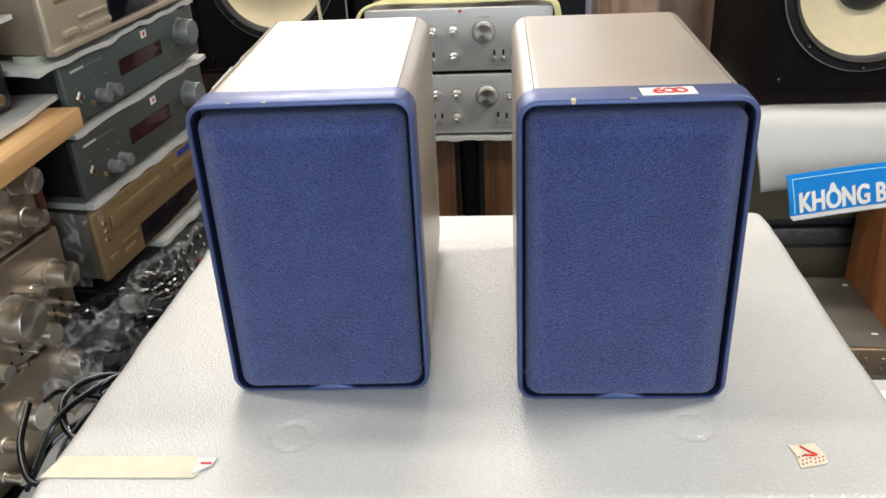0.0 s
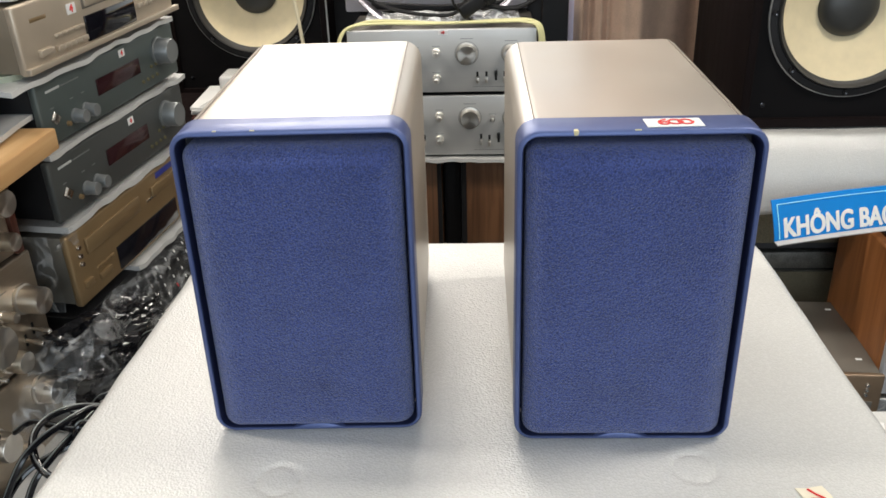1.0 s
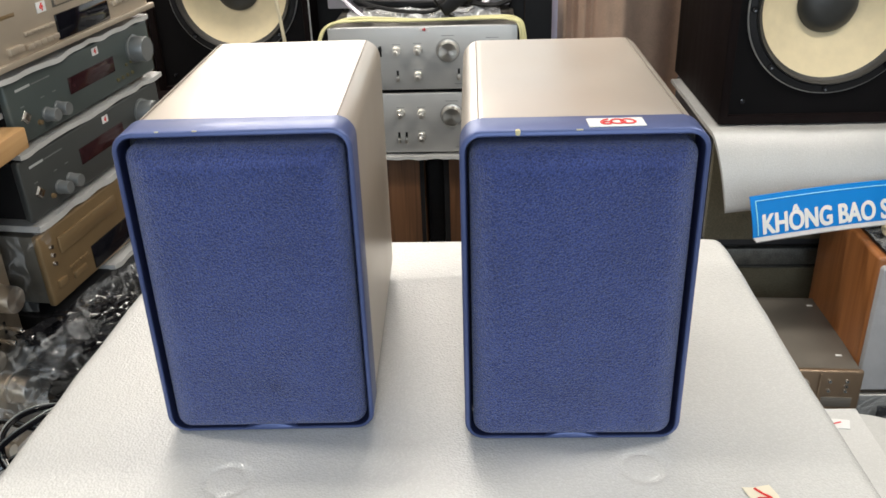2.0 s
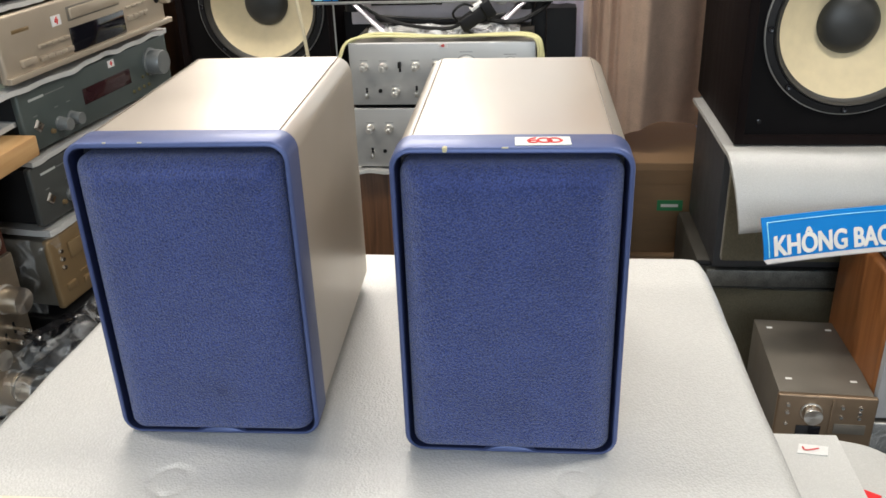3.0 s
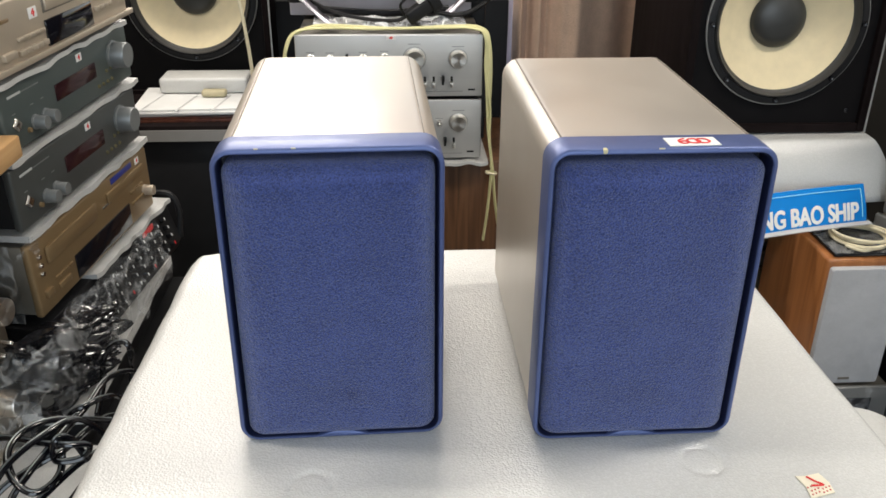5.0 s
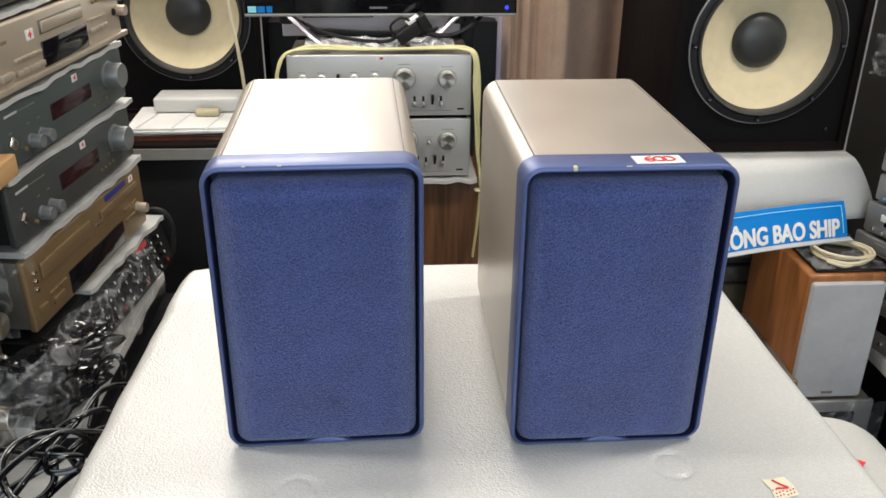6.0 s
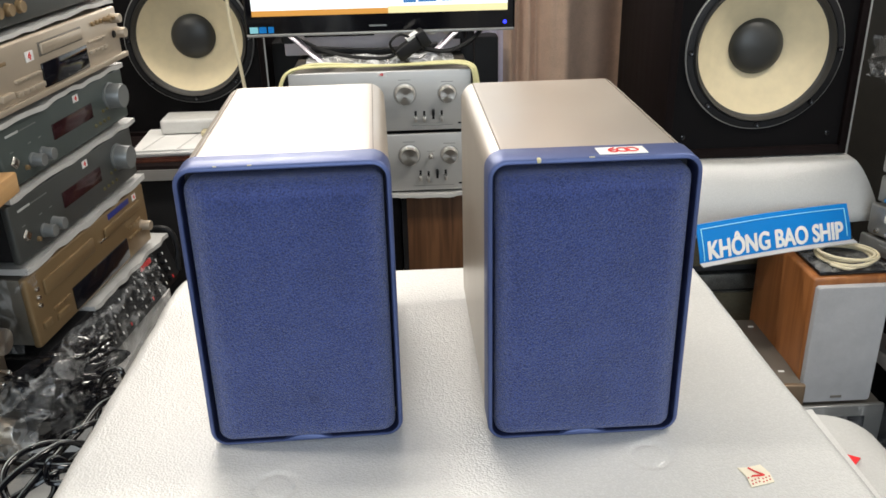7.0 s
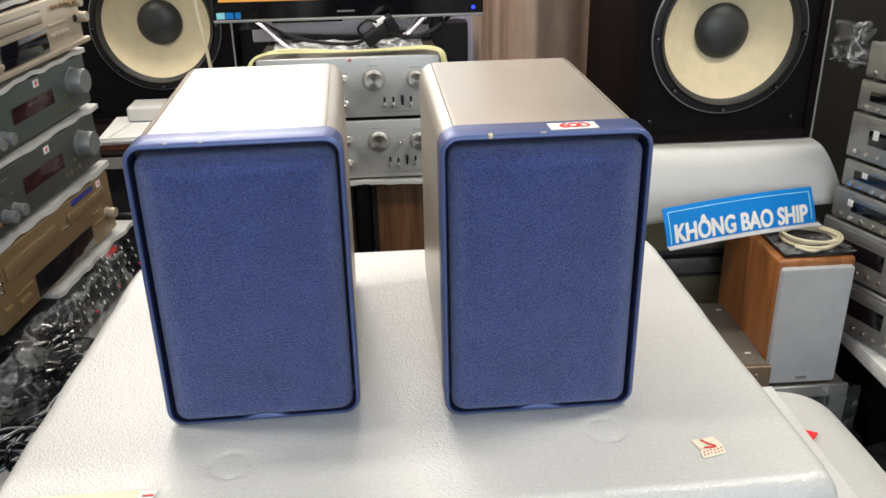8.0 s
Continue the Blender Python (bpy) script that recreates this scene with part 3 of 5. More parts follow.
def big_speaker(m, w, h, d, cx, cz, R, label):
    """Front at y = 0 facing -y; woofer centre at (cx, cz); R is the outer ring."""
    s = thing("floor_speaker", m, label, "speaker", "pair of large black speakers")
    n, k = 64, 0.0
    # front baffle with a round hole
    bm = bmesh.new()
    hole = [bm.verts.new((cx + R * 0.93 * math.cos(a), 0.012, cz + R * 0.93 * math.sin(a))) for a in (2 * math.pi * i / n for i in range(n))]
    rim = []
    for i in range(n):
        a = 2 * math.pi * i / n
        dx, dz = math.cos(a), math.sin(a)
        t = min(((w - 0.018 - cx) if dx > 0 else (cx - 0.018)) / max(abs(dx), 1e-6), ((h - 0.018 - cz) if dz > 0 else (cz - 0.018)) / max(abs(dz), 1e-6))
        rim.append(bm.verts.new((cx + t * dx, 0.012, cz + t * dz)))
    for i in range(n):
        bm.faces.new((hole[i], hole[(i + 1) % n], rim[(i + 1) % n], rim[i]))
    for px, pz in ((0.018, 0.018), (w - 0.018, 0.018), (0.018, h - 0.018), (w - 0.018, h - 0.018)):
        near = sorted(range(n), key=lambda i: (rim[i].co - Vector((px, 0.012, pz))).length)[:2]
        c = bm.verts.new((px, 0.012, pz))
        bm.faces.new((c, rim[near[0]], rim[near[1]]))
    part("baffle", bm, BLACK_SATIN, s, "black front baffle")
    part("side_panel", box(0, 0.018, 0, d, 0, h, 0.002), DARK_VENEER, s)
    part("side_panel", box(w - 0.018, w, 0, d, 0, h, 0.002), DARK_VENEER, s)
    part("bottom_panel", box(0.018, w - 0.018, 0.002, d, 0, 0.018), DARK_VENEER, s)
    part("top_panel", box(0.018, w - 0.018, 0.002, d, h - 0.018, h), DARK_VENEER, s)
    part("back_panel", box(0.018, w - 0.018, d - 0.018, d - 0.001, 0.018, h - 0.018), DARK_VENEER, s)
    part("edge_trim", box(w - 0.0025, w + 0.0012, -0.0015, 0.002, 0.0, h), STEEL_DULL, s)
    at = (cx, 0.012, cz)
    wf = part("woofer", lathe([(R * 1.0, 0.0), (R * 1.0, 0.004), (R * 0.985, 0.006), (R * 0.95, 0.006), (R * 0.93, 0.003)], 72, at=at, caps=False), STEEL_DULL, s, "woofer with a thin bright outer ring")
    part("frame_ring", lathe([(R * 0.986, 0.0062), (R * 0.965, 0.0078), (R * 0.905, 0.0078), (R * 0.895, 0.004), (R * 0.895, -0.004)], 72, at=at, caps=False), BLACK, wf)
    surround = [(R * 0.90, 0.0005)] + [(R * (0.90 - 0.045 * q), 0.0015 + 0.011 * math.sin(math.pi * q)) for q in (0.15, 0.3, 0.5, 0.7, 0.85, 1.0)] + [(R * 0.835, -0.002), (R * 0.82, -0.004)]
    part("surround", lathe(surround, 72, at=at, caps=False), RUBBER, wf, "grey rubber surround")
    rc = R * 0.82
    cone = [(rc, -0.004)] + [(rc + (R * 0.31 - rc) * q, -0.004 - 0.046 * q ** 0.85) for q in (0.1, 0.25, 0.4, 0.55, 0.7, 0.85, 1.0)]
    part("cone", lathe(cone, 72, at=at, caps=False), CONE, wf, "cream paper cone")
    cap = [(R * 0.350, -0.046)] + [(R * 0.350 * math.cos(q), -0.046 + 0.024 * math.sin(q)) for q in (0.2, 0.45, 0.75, 1.05, 1.35, 1.57)]
    part("dust_cap", lathe(cap, 48, at=at, caps=False), CAP, wf, "dark grey domed dust cap")
    screw = finish(lathe([(0.0062, 0), (0.0062, 0.002), (0.005, 0.0035), (0.0025, 0.003), (0, 0.0015)], 12), "screw", BLACK_GLOSS)
    for i in range(8):
        a = math.pi * (i + 0.5) / 4 - math.pi / 8
        part("screw", screw, BLACK_GLOSS, wf, m=Matrix.Translation((cx + R * 0.937 * math.cos(a), 0.0045, cz + R * 0.937 * math.sin(a))))
    for px in (0.045, w - 0.045):
        part("grille_peg", lathe([(0.005, 0), (0.005, 0.003), (0.002, 0.004)], 12, at=(px, 0.012, 0.045)), BLACK_GLOSS, s)
    return s


BLACK_SATIN = mat("black_satin_baffle", (0.0045, 0.004, 0.0045), 0.7, spec=0.1, var=0.25, scale=80, bump=0.1, bscale=700)
STEEL_DULL = mat("dull_bright_ring", (0.34, 0.34, 0.33), 0.4, 0.4)
big_speaker(pose(0.490, 1.690, 0.7165), 0.405, 0.86, 0.42, 0.2, 0.2260, 0.1665, "large black speaker with cream cone woofer on a foam sheet")
foot = stand_at(0.008, -0.091)
big_speaker(pose(-0.812, 2.150, 0.700), 0.408, 0.56, 0.40, 0.220, 0.252, 0.1610, "large black speaker with cream cone woofer behind stacked paper")

foot = stand_at(-0.015, -0.067)
# stand under the one on the east side: two dark olive cabinets
lowcab = thing("floor_cabinet_speaker", pose(0.498, 1.800, 0.40), "dark olive cloth-fronted cabinet under the foam sheet", "speaker")
part("cabinet", box(0, 0.43, 0.012, 0.34, 0, 0.304, 0.004), mat("grey_cabinet_paint", (0.045, 0.047, 0.052), 0.5, var=0.1), lowcab)
part("grille", box(0.014, 0.416, -0.004, 0.014, 0.02, 0.290, 0.006), OLIVE, lowcab, "olive cloth grille")
lowcab2 = thing("floor_cabinet_speaker", pose(0.470, 1.825, 0.0), "large dark olive cabinet standing on the floor", "speaker")
part("cabinet", box(0, 0.54, 0.02, 0.32, foot, 0.398, 0.012), mat("dark_olive_vinyl", (0.040, 0.038, 0.032), 0.5, var=0.2, bump=0.3, bscale=500), lowcab2)
part("top_rail", tube([(0, 0.014, 0.396), (0.27, 0.010, 0.394), (0.54, 0.014, 0.396)], 0.006), BLACK, lowcab2)
pm = part("perforated_panel", box(0.02, 0.52, 0.000, 0.02, 0.342, 0.384, 0.003), MESH_METAL, lowcab2, "perforated grey metal strip")
part("front_cloth", sheet(lambda u, v: (0.02 + 0.5 * u, 0.012 + 0.010 * wob(u, v, 3, 4), 0.03 + 0.30 * v), 20, 14, (0, 0.01, 0)), OLIVE, lowcab2)


def drape(u, v):
    """Foam sheet: flat under the speaker, then bending over the front."""
    x = 0.472 + 0.428 * u
    s = v * 0.525
    flat = 0.40
    if s < flat:
        y, z = 2.08 - s, 0.7155
    else:
        q = (s - flat) / 0.16
        y, z = 1.68 - 0.062 * math.sin(min(1, q * 1.05) * 1.5) , 0.7155 - (0.155 + 0.045 * (1 - u) ** 1.5) * q ** 1.35
        x += (0.035 + 0.02 * u) * q + 0.004 * math.sin(u * 9) * q + 0.0008 * math.sin(u * 60) * q
    return (x, y, z + 0.0015 * wob(u * 5, v * 5, 1.2, 8))


solid("foam_sheet", sheet(drape, 50, 70, (0, 0.004, -0.009)), FOAM_GREY, Matrix(), "thin greyish-white foam sheet hanging over the cabinet front", "foam sheet")

foot = stand_at(-0.012, -0.054)
# sign
sign = thing("plastic_sign", pose(0.688, 1.531, 0.561, 0, 0.5, 15.0), "blue plastic strip sign with white capitals, leaning over a small speaker", "sign")


def sign_face(u, v):
    x = -0.182 + 0.364 * u
    return (x, 0.026 * v ** 1.5 - 0.004 * (1 - v) ** 2, 0.071 * v + 0.004 * math.sin(u * 3.1))


part("panel", sheet(sign_face, 30, 8, (0, 0.002, 0.0)), SIGN_BLUE, sign)
part("lip", sheet(lambda u, v: (-0.182 + 0.37 * u, -0.004 - 0.012 * v, 0.001 + 0.004 * math.sin(u * 3.1) - 0.002 * v), 20, 2, 0.002), SIGN_BACK, sign, "grey folded lower edge")


def on_sign(x, z):
    v = z / 0.071
    return 0.026 * max(v, 0) ** 1.5 - 0.004 * (1 - v) ** 2


def border(pts, r, name, material):
    bm = bmesh.new()
    for (x0, z0), (x1, z1) in zip(pts, pts[1:]):
        line = [(x0 + (x1 - x0) * k / 6, 0, z0 + (z1 - z0) * k / 6) for k in range(7)]
        tube([(x, on_sign(x, z) - 0.0006, z + 0.004 * math.sin((x + 0.182) / 0.364 * 3.1)) for x, _, z in line], r, 6, 2, bm, 0.6)
    part(name, bm, material, sign)


border([(-0.172, 0.004), (-0.172, 0.063), (0.172, 0.063), (0.172, 0.010)], 0.0011, "border_line", SIGN_CYAN)
me_words = letters("KHÔNG BAO SHIP", 0.0385, 0.0002, WHITE, sign, Matrix(), "lettering", 0.0006)
bw = bmesh.new()
bw.from_mesh(me_words.data)
for shift in (-0.0011, 0.0011):
    more = bmesh.ops.duplicate(bw, geom=bw.verts[:len(me_words.data.vertices)] + bw.edges[:len(me_words.data.edges)] + bw.faces[:len(me_words.data.polygons)])
    for g in more["geom"]:
        if isinstance(g, bmesh.types.BMVert):
            g.co += Vector((shift, shift * 0.4, 0.00012 if shift > 0 else 0.00024))
bw.to_mesh(me_words.data)
bw.free()
co = me_words.data.vertices
xs = [v.co.x for v in co]
half = max(xs) - min(xs)
for v in co:
    x = (v.co.x - (max(xs) + min(xs)) / 2) * 0.325 / half + 0.0
    z = 0.0065 + v.co.y * 1.22
    v.co = (x, on_sign(x, z) - 0.0012 - v.co.z, z + 0.004 * math.sin((x + 0.182) / 0.364 * 3.1))

foot = stand_at(-0.024, -0.051)
# small cherry speaker with grey grille
small = thing("bookshelf_speaker", pose(0.742, 1.478, 0.232), "small cherry-veneered speaker with a pale grey cloth front", "speaker")
part("cabinet", box(0, 0.163, 0.0, 0.27, 0, 0.292, 0.007, 3), ORANGE_WOOD, small, "cherry veneer cabinet")
part("grille", loft([rrect(0.006 + a, 0.157 - a, 0.006 + a, 0.277 - a, 0.006, y, 4) for a, y in ((0, 0.003), (0, -0.009), (0.002, -0.012), (0.006, -0.0125))], True, True), GRILLE_GREY, small, "pale grey cloth grille")
part("badge", box(0.070, 0.094, -0.0138, -0.012, 0.017, 0.0225, 0.0004), GREY_LID, small)
case = thing("disc_case", pose(0.757, 1.487, 0.5245), "flat clear-fronted dark case lying on the small speaker", "case")
part("tray", box(0, 0.142, 0.0, 0.19, 0, 0.009, 0.002), BLACK_GLOSS, case)
part("sleeve", sheet(lambda u, v: (-0.004 + 0.15 * u, -0.006 + 0.2 * v, 0.0125 + 0.002 * wob(u, v, 6, 3)), 14, 14, 0.001), FILM, case, "crinkled clear sleeve")
coil = thing("cable_coil", pose(0.835, 1.546, 0.543), "coiled cream cable lying on the small speaker", "cable")
for k in range(5):
    rr = 0.052 + 0.004 * (k % 3)
    part("loop", tube([(rr * 1.0 * math.cos(a) + 0.003 * math.sin(2 * a + k), rr * 1.0 * math.sin(a) + 0.002 * math.cos(a * 3 + k), -0.0035 + 0.0042 * k * (0.6 + 0.4 * math.sin(a + k))) for a in (2 * math.pi * i / 14 for i in range(15))], 0.0032, 7, 4), CREAM_CABLE, coil)
part("loose_end", tube([(0.05, -0.02, 0.008), (0.03, -0.045, 0.004), (-0.02, -0.062, -0.003), (-0.05, -0.04, -0.002)], 0.0032, 7, 6), CREAM_CABLE, coil)

foot = stand_at(-0.030, -0.050)
# component below the small speaker and the grey amplifier beside it
base = thing("side_shelf_cabinet", pose(0.50, 1.40, 0.0), "low dark cabinet carrying hi-fi components", "cabinet")
part("carcass", box(0, 0.46, 0.02, 0.28, foot, 0.118, 0.003), BLACK, base)
under = unit("mini_component", pose(0.742, 1.465, 0.1185), 0.19, 0.112, 0.27, MINI, GREY_LID, "silver mini hi-fi component in clear film under a speaker", "hi-fi component")
plate(under, "display", 0.05, 0.15, 0.05, 0.085, 0.001, WINDOW)
plate(under, "drawer_slot", 0.02, 0.17, 0.018, 0.032, 0.0015, STEEL)
part("wrapping", sheet(lambda u, v: (-0.01 + 0.22 * u, -0.012 + 0.006 * wob(u, v, 5, 2), 0.115 - 0.11 * v + 0.006 * wob(u, v, 9, 6)), 30, 14, (0, 0.0006, 0)), FILM, under)
amp = unit("mini_amplifier", pose(0.562, 1.452, 0.1185, 0, 0, -3), 0.180, 0.182, 0.290, BRONZE_FACE, GREY_LID, "grey-lidded mini amplifier with a bronze front and round knob", "amplifier")
knob(amp, 0.063, 0.146, 0.018, 0.020, STEEL)
plate(amp, "rib", 0.098, 0.103, 0.02, 0.176, 0.003, BRONZE_FACE)
plate(amp, "display", 0.04, 0.085, 0.082, 0.114, 0.001, WINDOW)
for bx, bz in ((0.118, 0.160), (0.150, 0.160), (0.118, 0.138), (0.150, 0.138), (0.150, 0.149), (0.02, 0.160), (0.02, 0.143), (0.02, 0.118)):
    knob(amp, bx, bz, 0.0036, 0.004, STEEL, name="button")
plate(amp, "small_panel", 0.108, 0.165, 0.10, 0.122, 0.0012, GREY_LID)
for bx, by in ((0.03, 0.06), (0.15, 0.06), (0.03, 0.255), (0.15, 0.255)):
    part("lid_sticker", box(bx - 0.006, bx + 0.006, by - 0.003, by + 0.003, 0.1792, 0.1798), WHITE, amp)

foot = stand_at(0, 0)
# lower white foam box at the east side of the table
white_box = thing("foam_box", Matrix(), "low white box with foam sheet on top beside the table", "box")
part("body", box(0.292, 0.480, 0.40, 0.795, foot, 0.585, 0.004), WHITE, white_box)
solid("foam_sheet", sheet(lambda u, v: (0.285 + 0.225 * u - 0.012 * v * u, 0.36 + 0.462 * v - 0.02 * max(0, u - 0.6) ** 2 * 6, 0.603 - 0.02 * max(0, u - 0.75) * 4 * max(0.0, u - 0.75) * 4 + 0.003 * wob(u, v, 4, 3)), 30, 34, 0.017), FOAM_GREY, Matrix(), "soft white foam sheet with a red scrap on the low box", "foam sheet")
board = thing("foam_board", Matrix(), "flat white foam board with a red tick lying beside the table", "foam board")
part("slab", sheet(lambda u, v: (0.300 + 0.1215 * u, 0.38 + 0.430 * v, 0.619 + 0.001 * wob(u, v, 3, 1)), 10, 20, 0.026), FOAM, board)
part("tick_smudge", strip("", [(0.372, 0.777), (0.402, 0.774), (0.407, 0.789), (0.378, 0.793)], 0.6194, 0.0006, TAPE, "", ""), PAPER, board)
part("red_tick", tube([(0.380, 0.787, 0.6206), (0.382, 0.7815, 0.6206), (0.396, 0.785, 0.6206)], 0.0010, 6, 4, flat=0.4), RED, board)
red_scrap = strip("", [(0.424, 0.742), (0.443, 0.730), (0.428, 0.716)], 0.605, 0.002, RED_CARD, "", "")
solid("red_card_scrap", red_scrap, RED_CARD, Matrix(), "small triangular scrap of red card on the foam sheet", "card")

# ---- silver amplifiers with the monitor ----
foot = stand_at(0.000, -0.077)
wood_speakers = []
for k, x in enumerate((-0.520, -0.074)):
    c = thing("walnut_speaker", pose(x, 1.925, 0.0), "walnut-veneered speaker cabinet standing under the amplifiers", "speaker", "walnut cabinets")
    part("cabinet", box(0, 0.398, 0.0, 0.34, foot, 0.592, 0.004), BROWN_WOOD, c)
    part("groove", box(0.388, 0.3985, -0.0012, 0.004, foot, 0.592), BLACK, c) if k == 0 else part("groove", box(-0.0005, 0.012, -0.0012, 0.004, foot, 0.592), BLACK, c)
# black box put in for the shade in the gap between the cabinets
part_gap = solid("dark_gap_filler", box(-0.118, -0.078, 1.985, 2.2, foot, 0.585, 0.003), BLACK, Matrix(), "black filler standing in for the shaded gap between the walnut cabinets", "stand")


def amp_foam(z, y0, x0, x1, seed):
    return sheet(lambda u, v: (x0 + (x1 - x0) * u, y0 - 0.012 + 0.36 * v, z + (0.006 * wob(u * 14, 0, 1, seed) if v < 0.04 else 0)), 50, 8, 0.008)


solid("foam_sheet", amp_foam(0.602, 1.90, -0.335, 0.115, 4), FOAM, Matrix(), "thin wavy white foam sheet under the amplifiers", "foam sheet")


def lever(a, x, z, up=False):
    slot = plate(a, "lever_slot", x - 0.0026, x + 0.0026, z - 0.010, z + 0.012, 0.0006, BLACK)
    part("lever", box(x - 0.0032, x + 0.0032, -0.013, 0.0, z + 0.001 if up else z - 0.011, z + 0.014 if up else z + 0.001, 0.0012), BLACK if up else KNOB_STEEL, slot)


def silver_amp(z, label, big, small, low, levers, jacks, ups):
    """big, small, low: knobs (x, z, radius); levers and jacks: (x, z)."""
    a = unit("stereo_amplifier", pose(-0.319, 1.900, z), 0.416, 0.146, 0.34, SILVER_FACE, GREY_LID, label, "amplifier", 0.0025, "silver amplifiers")
    for x, zz, r in big:
        knob(a, x, zz, r, 0.022, STEEL)
        part("knob_ring", lathe([(r * 1.25, 0), (r * 1.25, 0.0008), (r * 1.15, 0.001)], 28, at=(x, 0, zz)), STEEL_DULL, a)
        plate(a, "scale_print", x - 0.014, x + 0.014, zz + r * 1.45, zz + r * 1.45 + 0.0015, 0.0004, KNOB_GREY)
    for x, zz, r in small + low:
        knob(a, x, zz, r, 0.020, STEEL)
        part("knob_cap", lathe([(r * 0.62, 0.019), (r * 0.62, 0.0262), (r * 0.5, 0.027), (0, 0.027)], 18, at=(x, 0, zz)), KNOB_STEEL, a)
        plate(a, "scale_print", x - 0.009, x + 0.009, zz + r * 1.5, zz + r * 1.5 + 0.0014, 0.0004, KNOB_GREY)
    for k, (x, zz) in enumerate(levers):
        lever(a, x, zz, k in ups)
    for x, zz in jacks:
        part("headphone_socket", lathe([(0.0046, 0), (0.0046, 0.0018), (0.003, 0.0022), (0, 0.0012)], 16, at=(x, 0, zz)), BLACK, a)
    plate(a, "print_line", 0.276, 0.372, 0.0172, 0.0184, 0.0004, KNOB_GREY)
    plate(a, "nameplate", 0.384, 0.400, 0.0195, 0.0235, 0.0004, BLACK)
    return a


silver_amp(0.6025, "silver stereo amplifier with round knobs under a second one", ((0.268, 0.095, 0.0215), (0.363, 0.094, 0.0180)), ((0.038, 0.099, 0.0085), (0.082, 0.099, 0.0085), (0.152, 0.100, 0.0085), (0.199, 0.100, 0.0085)), ((0.198, 0.044, 0.0085), (0.319, 0.094, 0.0052)), ((0.040, 0.040), (0.146, 0.043), (0.163, 0.043), (0.293, 0.044), (0.312, 0.041), (0.333, 0.045), (0.353, 0.044)), ((0.069, 0.044), (0.105, 0.042)), (5,))
solid("amplifier_gasket", box(-0.31, 0.09, 1.905, 2.2, 0.7487, 0.7505), BLACK, Matrix(), "thin black felt strip between two amplifiers", "felt")
top_amp = silver_amp(0.7507, "silver stereo amplifier with steel knobs carrying a monitor", ((0.263, 0.093, 0.0215), (0.360, 0.092, 0.0180)), ((0.033, 0.094, 0.0085), (0.076, 0.093, 0.0085), (0.149, 0.094, 0.0085), (0.196, 0.096, 0.0085)), ((0.102, 0.036, 0.0085), (0.195, 0.038, 0.0085)), ((0.114, 0.091), (0.036, 0.034), (0.150, 0.038), (0.286, 0.040), (0.306, 0.040), (0.327, 0.042), (0.3465, 0.040)), ((0.067, 0.039),), (0, 5))
price_tag(top_amp, 0.212, 0.139, 0.022, 0.009)

mon = thing("computer_monitor", pose(-0.417, 1.985, 0.0), "black wide computer monitor, switched on, on a splayed metal stand", "monitor")
part("housing", box(0, 0.624, 0.0, 0.035, 0.969, 1.345, 0.006, 3), BLACK_GLOSS, mon, "glossy black bezel")
part("lower_edge", box(0.002, 0.622, -0.0035, 0.004, 0.9675, 0.9735, 0.0015), STEEL_DULL, mon)
SCREEN = glow_mat("screen_white", (0.95, 1.0, 1.0), 1.25)
ORANGE_GLOW = glow_mat("screen_orange", (0.80, 0.36, 0.05), 0.9)
YELLOW_GLOW = glow_mat("screen_pale_yellow", (0.90, 0.80, 0.42), 1.1)
BLUE_GLOW = glow_mat("screen_blue", (0.04, 0.24, 0.62), 0.8)
scr = part("screen", box(0.018, 0.606, -0.0012, 0.004, 1.0235, 1.330), SCREEN, mon, "lit screen with a mostly white page")
part("page_footer", box(0.018, 0.330, -0.0020, 0.0, 1.0135, 1.0260), ORANGE_GLOW, scr)
part("page_footer", box(0.330, 0.606, -0.0020, 0.0, 1.0135, 1.0290), YELLOW_GLOW, scr)
for x0, x1, z0, z1 in ((0.366, 0.395, 1.036, 1.043), (0.400, 0.442, 1.037, 1.044), (0.455, 0.480, 1.038, 1.052)):
    part("page_button", box(x0, x1, -0.0022, 0.0, z0, z1), BLUE_GLOW, scr)
part("page_icon", box(0.484, 0.500, -0.0022, 0.0, 1.040, 1.053), YELLOW_GLOW, scr)
for k, c in enumerate((SIGN_CYAN, SIGN_BLUE, SIGN_BLUE)):
    part("bezel_sticker", box(0.010 + 0.021 * k, 0.029 + 0.0195 * k - 0.003 * (k == 2), -0.0008, 0.001, 0.976, 0.990), c, mon)
part("power_light", lathe([(0.0045, 0), (0.0045, 0.001), (0, 0.0012)], 14, at=(0.600, 0, 0.9865)), LED_BLUE, mon, "blue power light")
part("maker_mark", box(0.285, 0.325, -0.0006, 0.001, 0.9845, 0.9885), KNOB_GREY, mon)
for sx in (-1, 1):
    cx = 0.294
    part("stand_leg", tube([(cx + sx * 0.205, 0.02, 0.975), (cx + sx * 0.185, 0.005, 0.962), (cx + sx * 0.150, -0.012, 0.932), (cx + sx * 0.108, -0.035, 0.9025)], 0.0125, 10, 8, flat=0.45), LILAC_METAL, mon, "polished splayed metal leg")
    part("leg_joint", lathe([(0.018, 0.95), (0.020, 0.96), (0.018, 0.976)], 16, "z", at=(cx + sx * 0.198, 0.018, 0)), BLACK, mon)
part("stand_bar", tube([(cx - 0.15, 0.02, 0.932), (cx, 0.045, 0.918), (cx + 0.15, 0.02, 0.932)], 0.009, 8, 8), BLACK, mon)

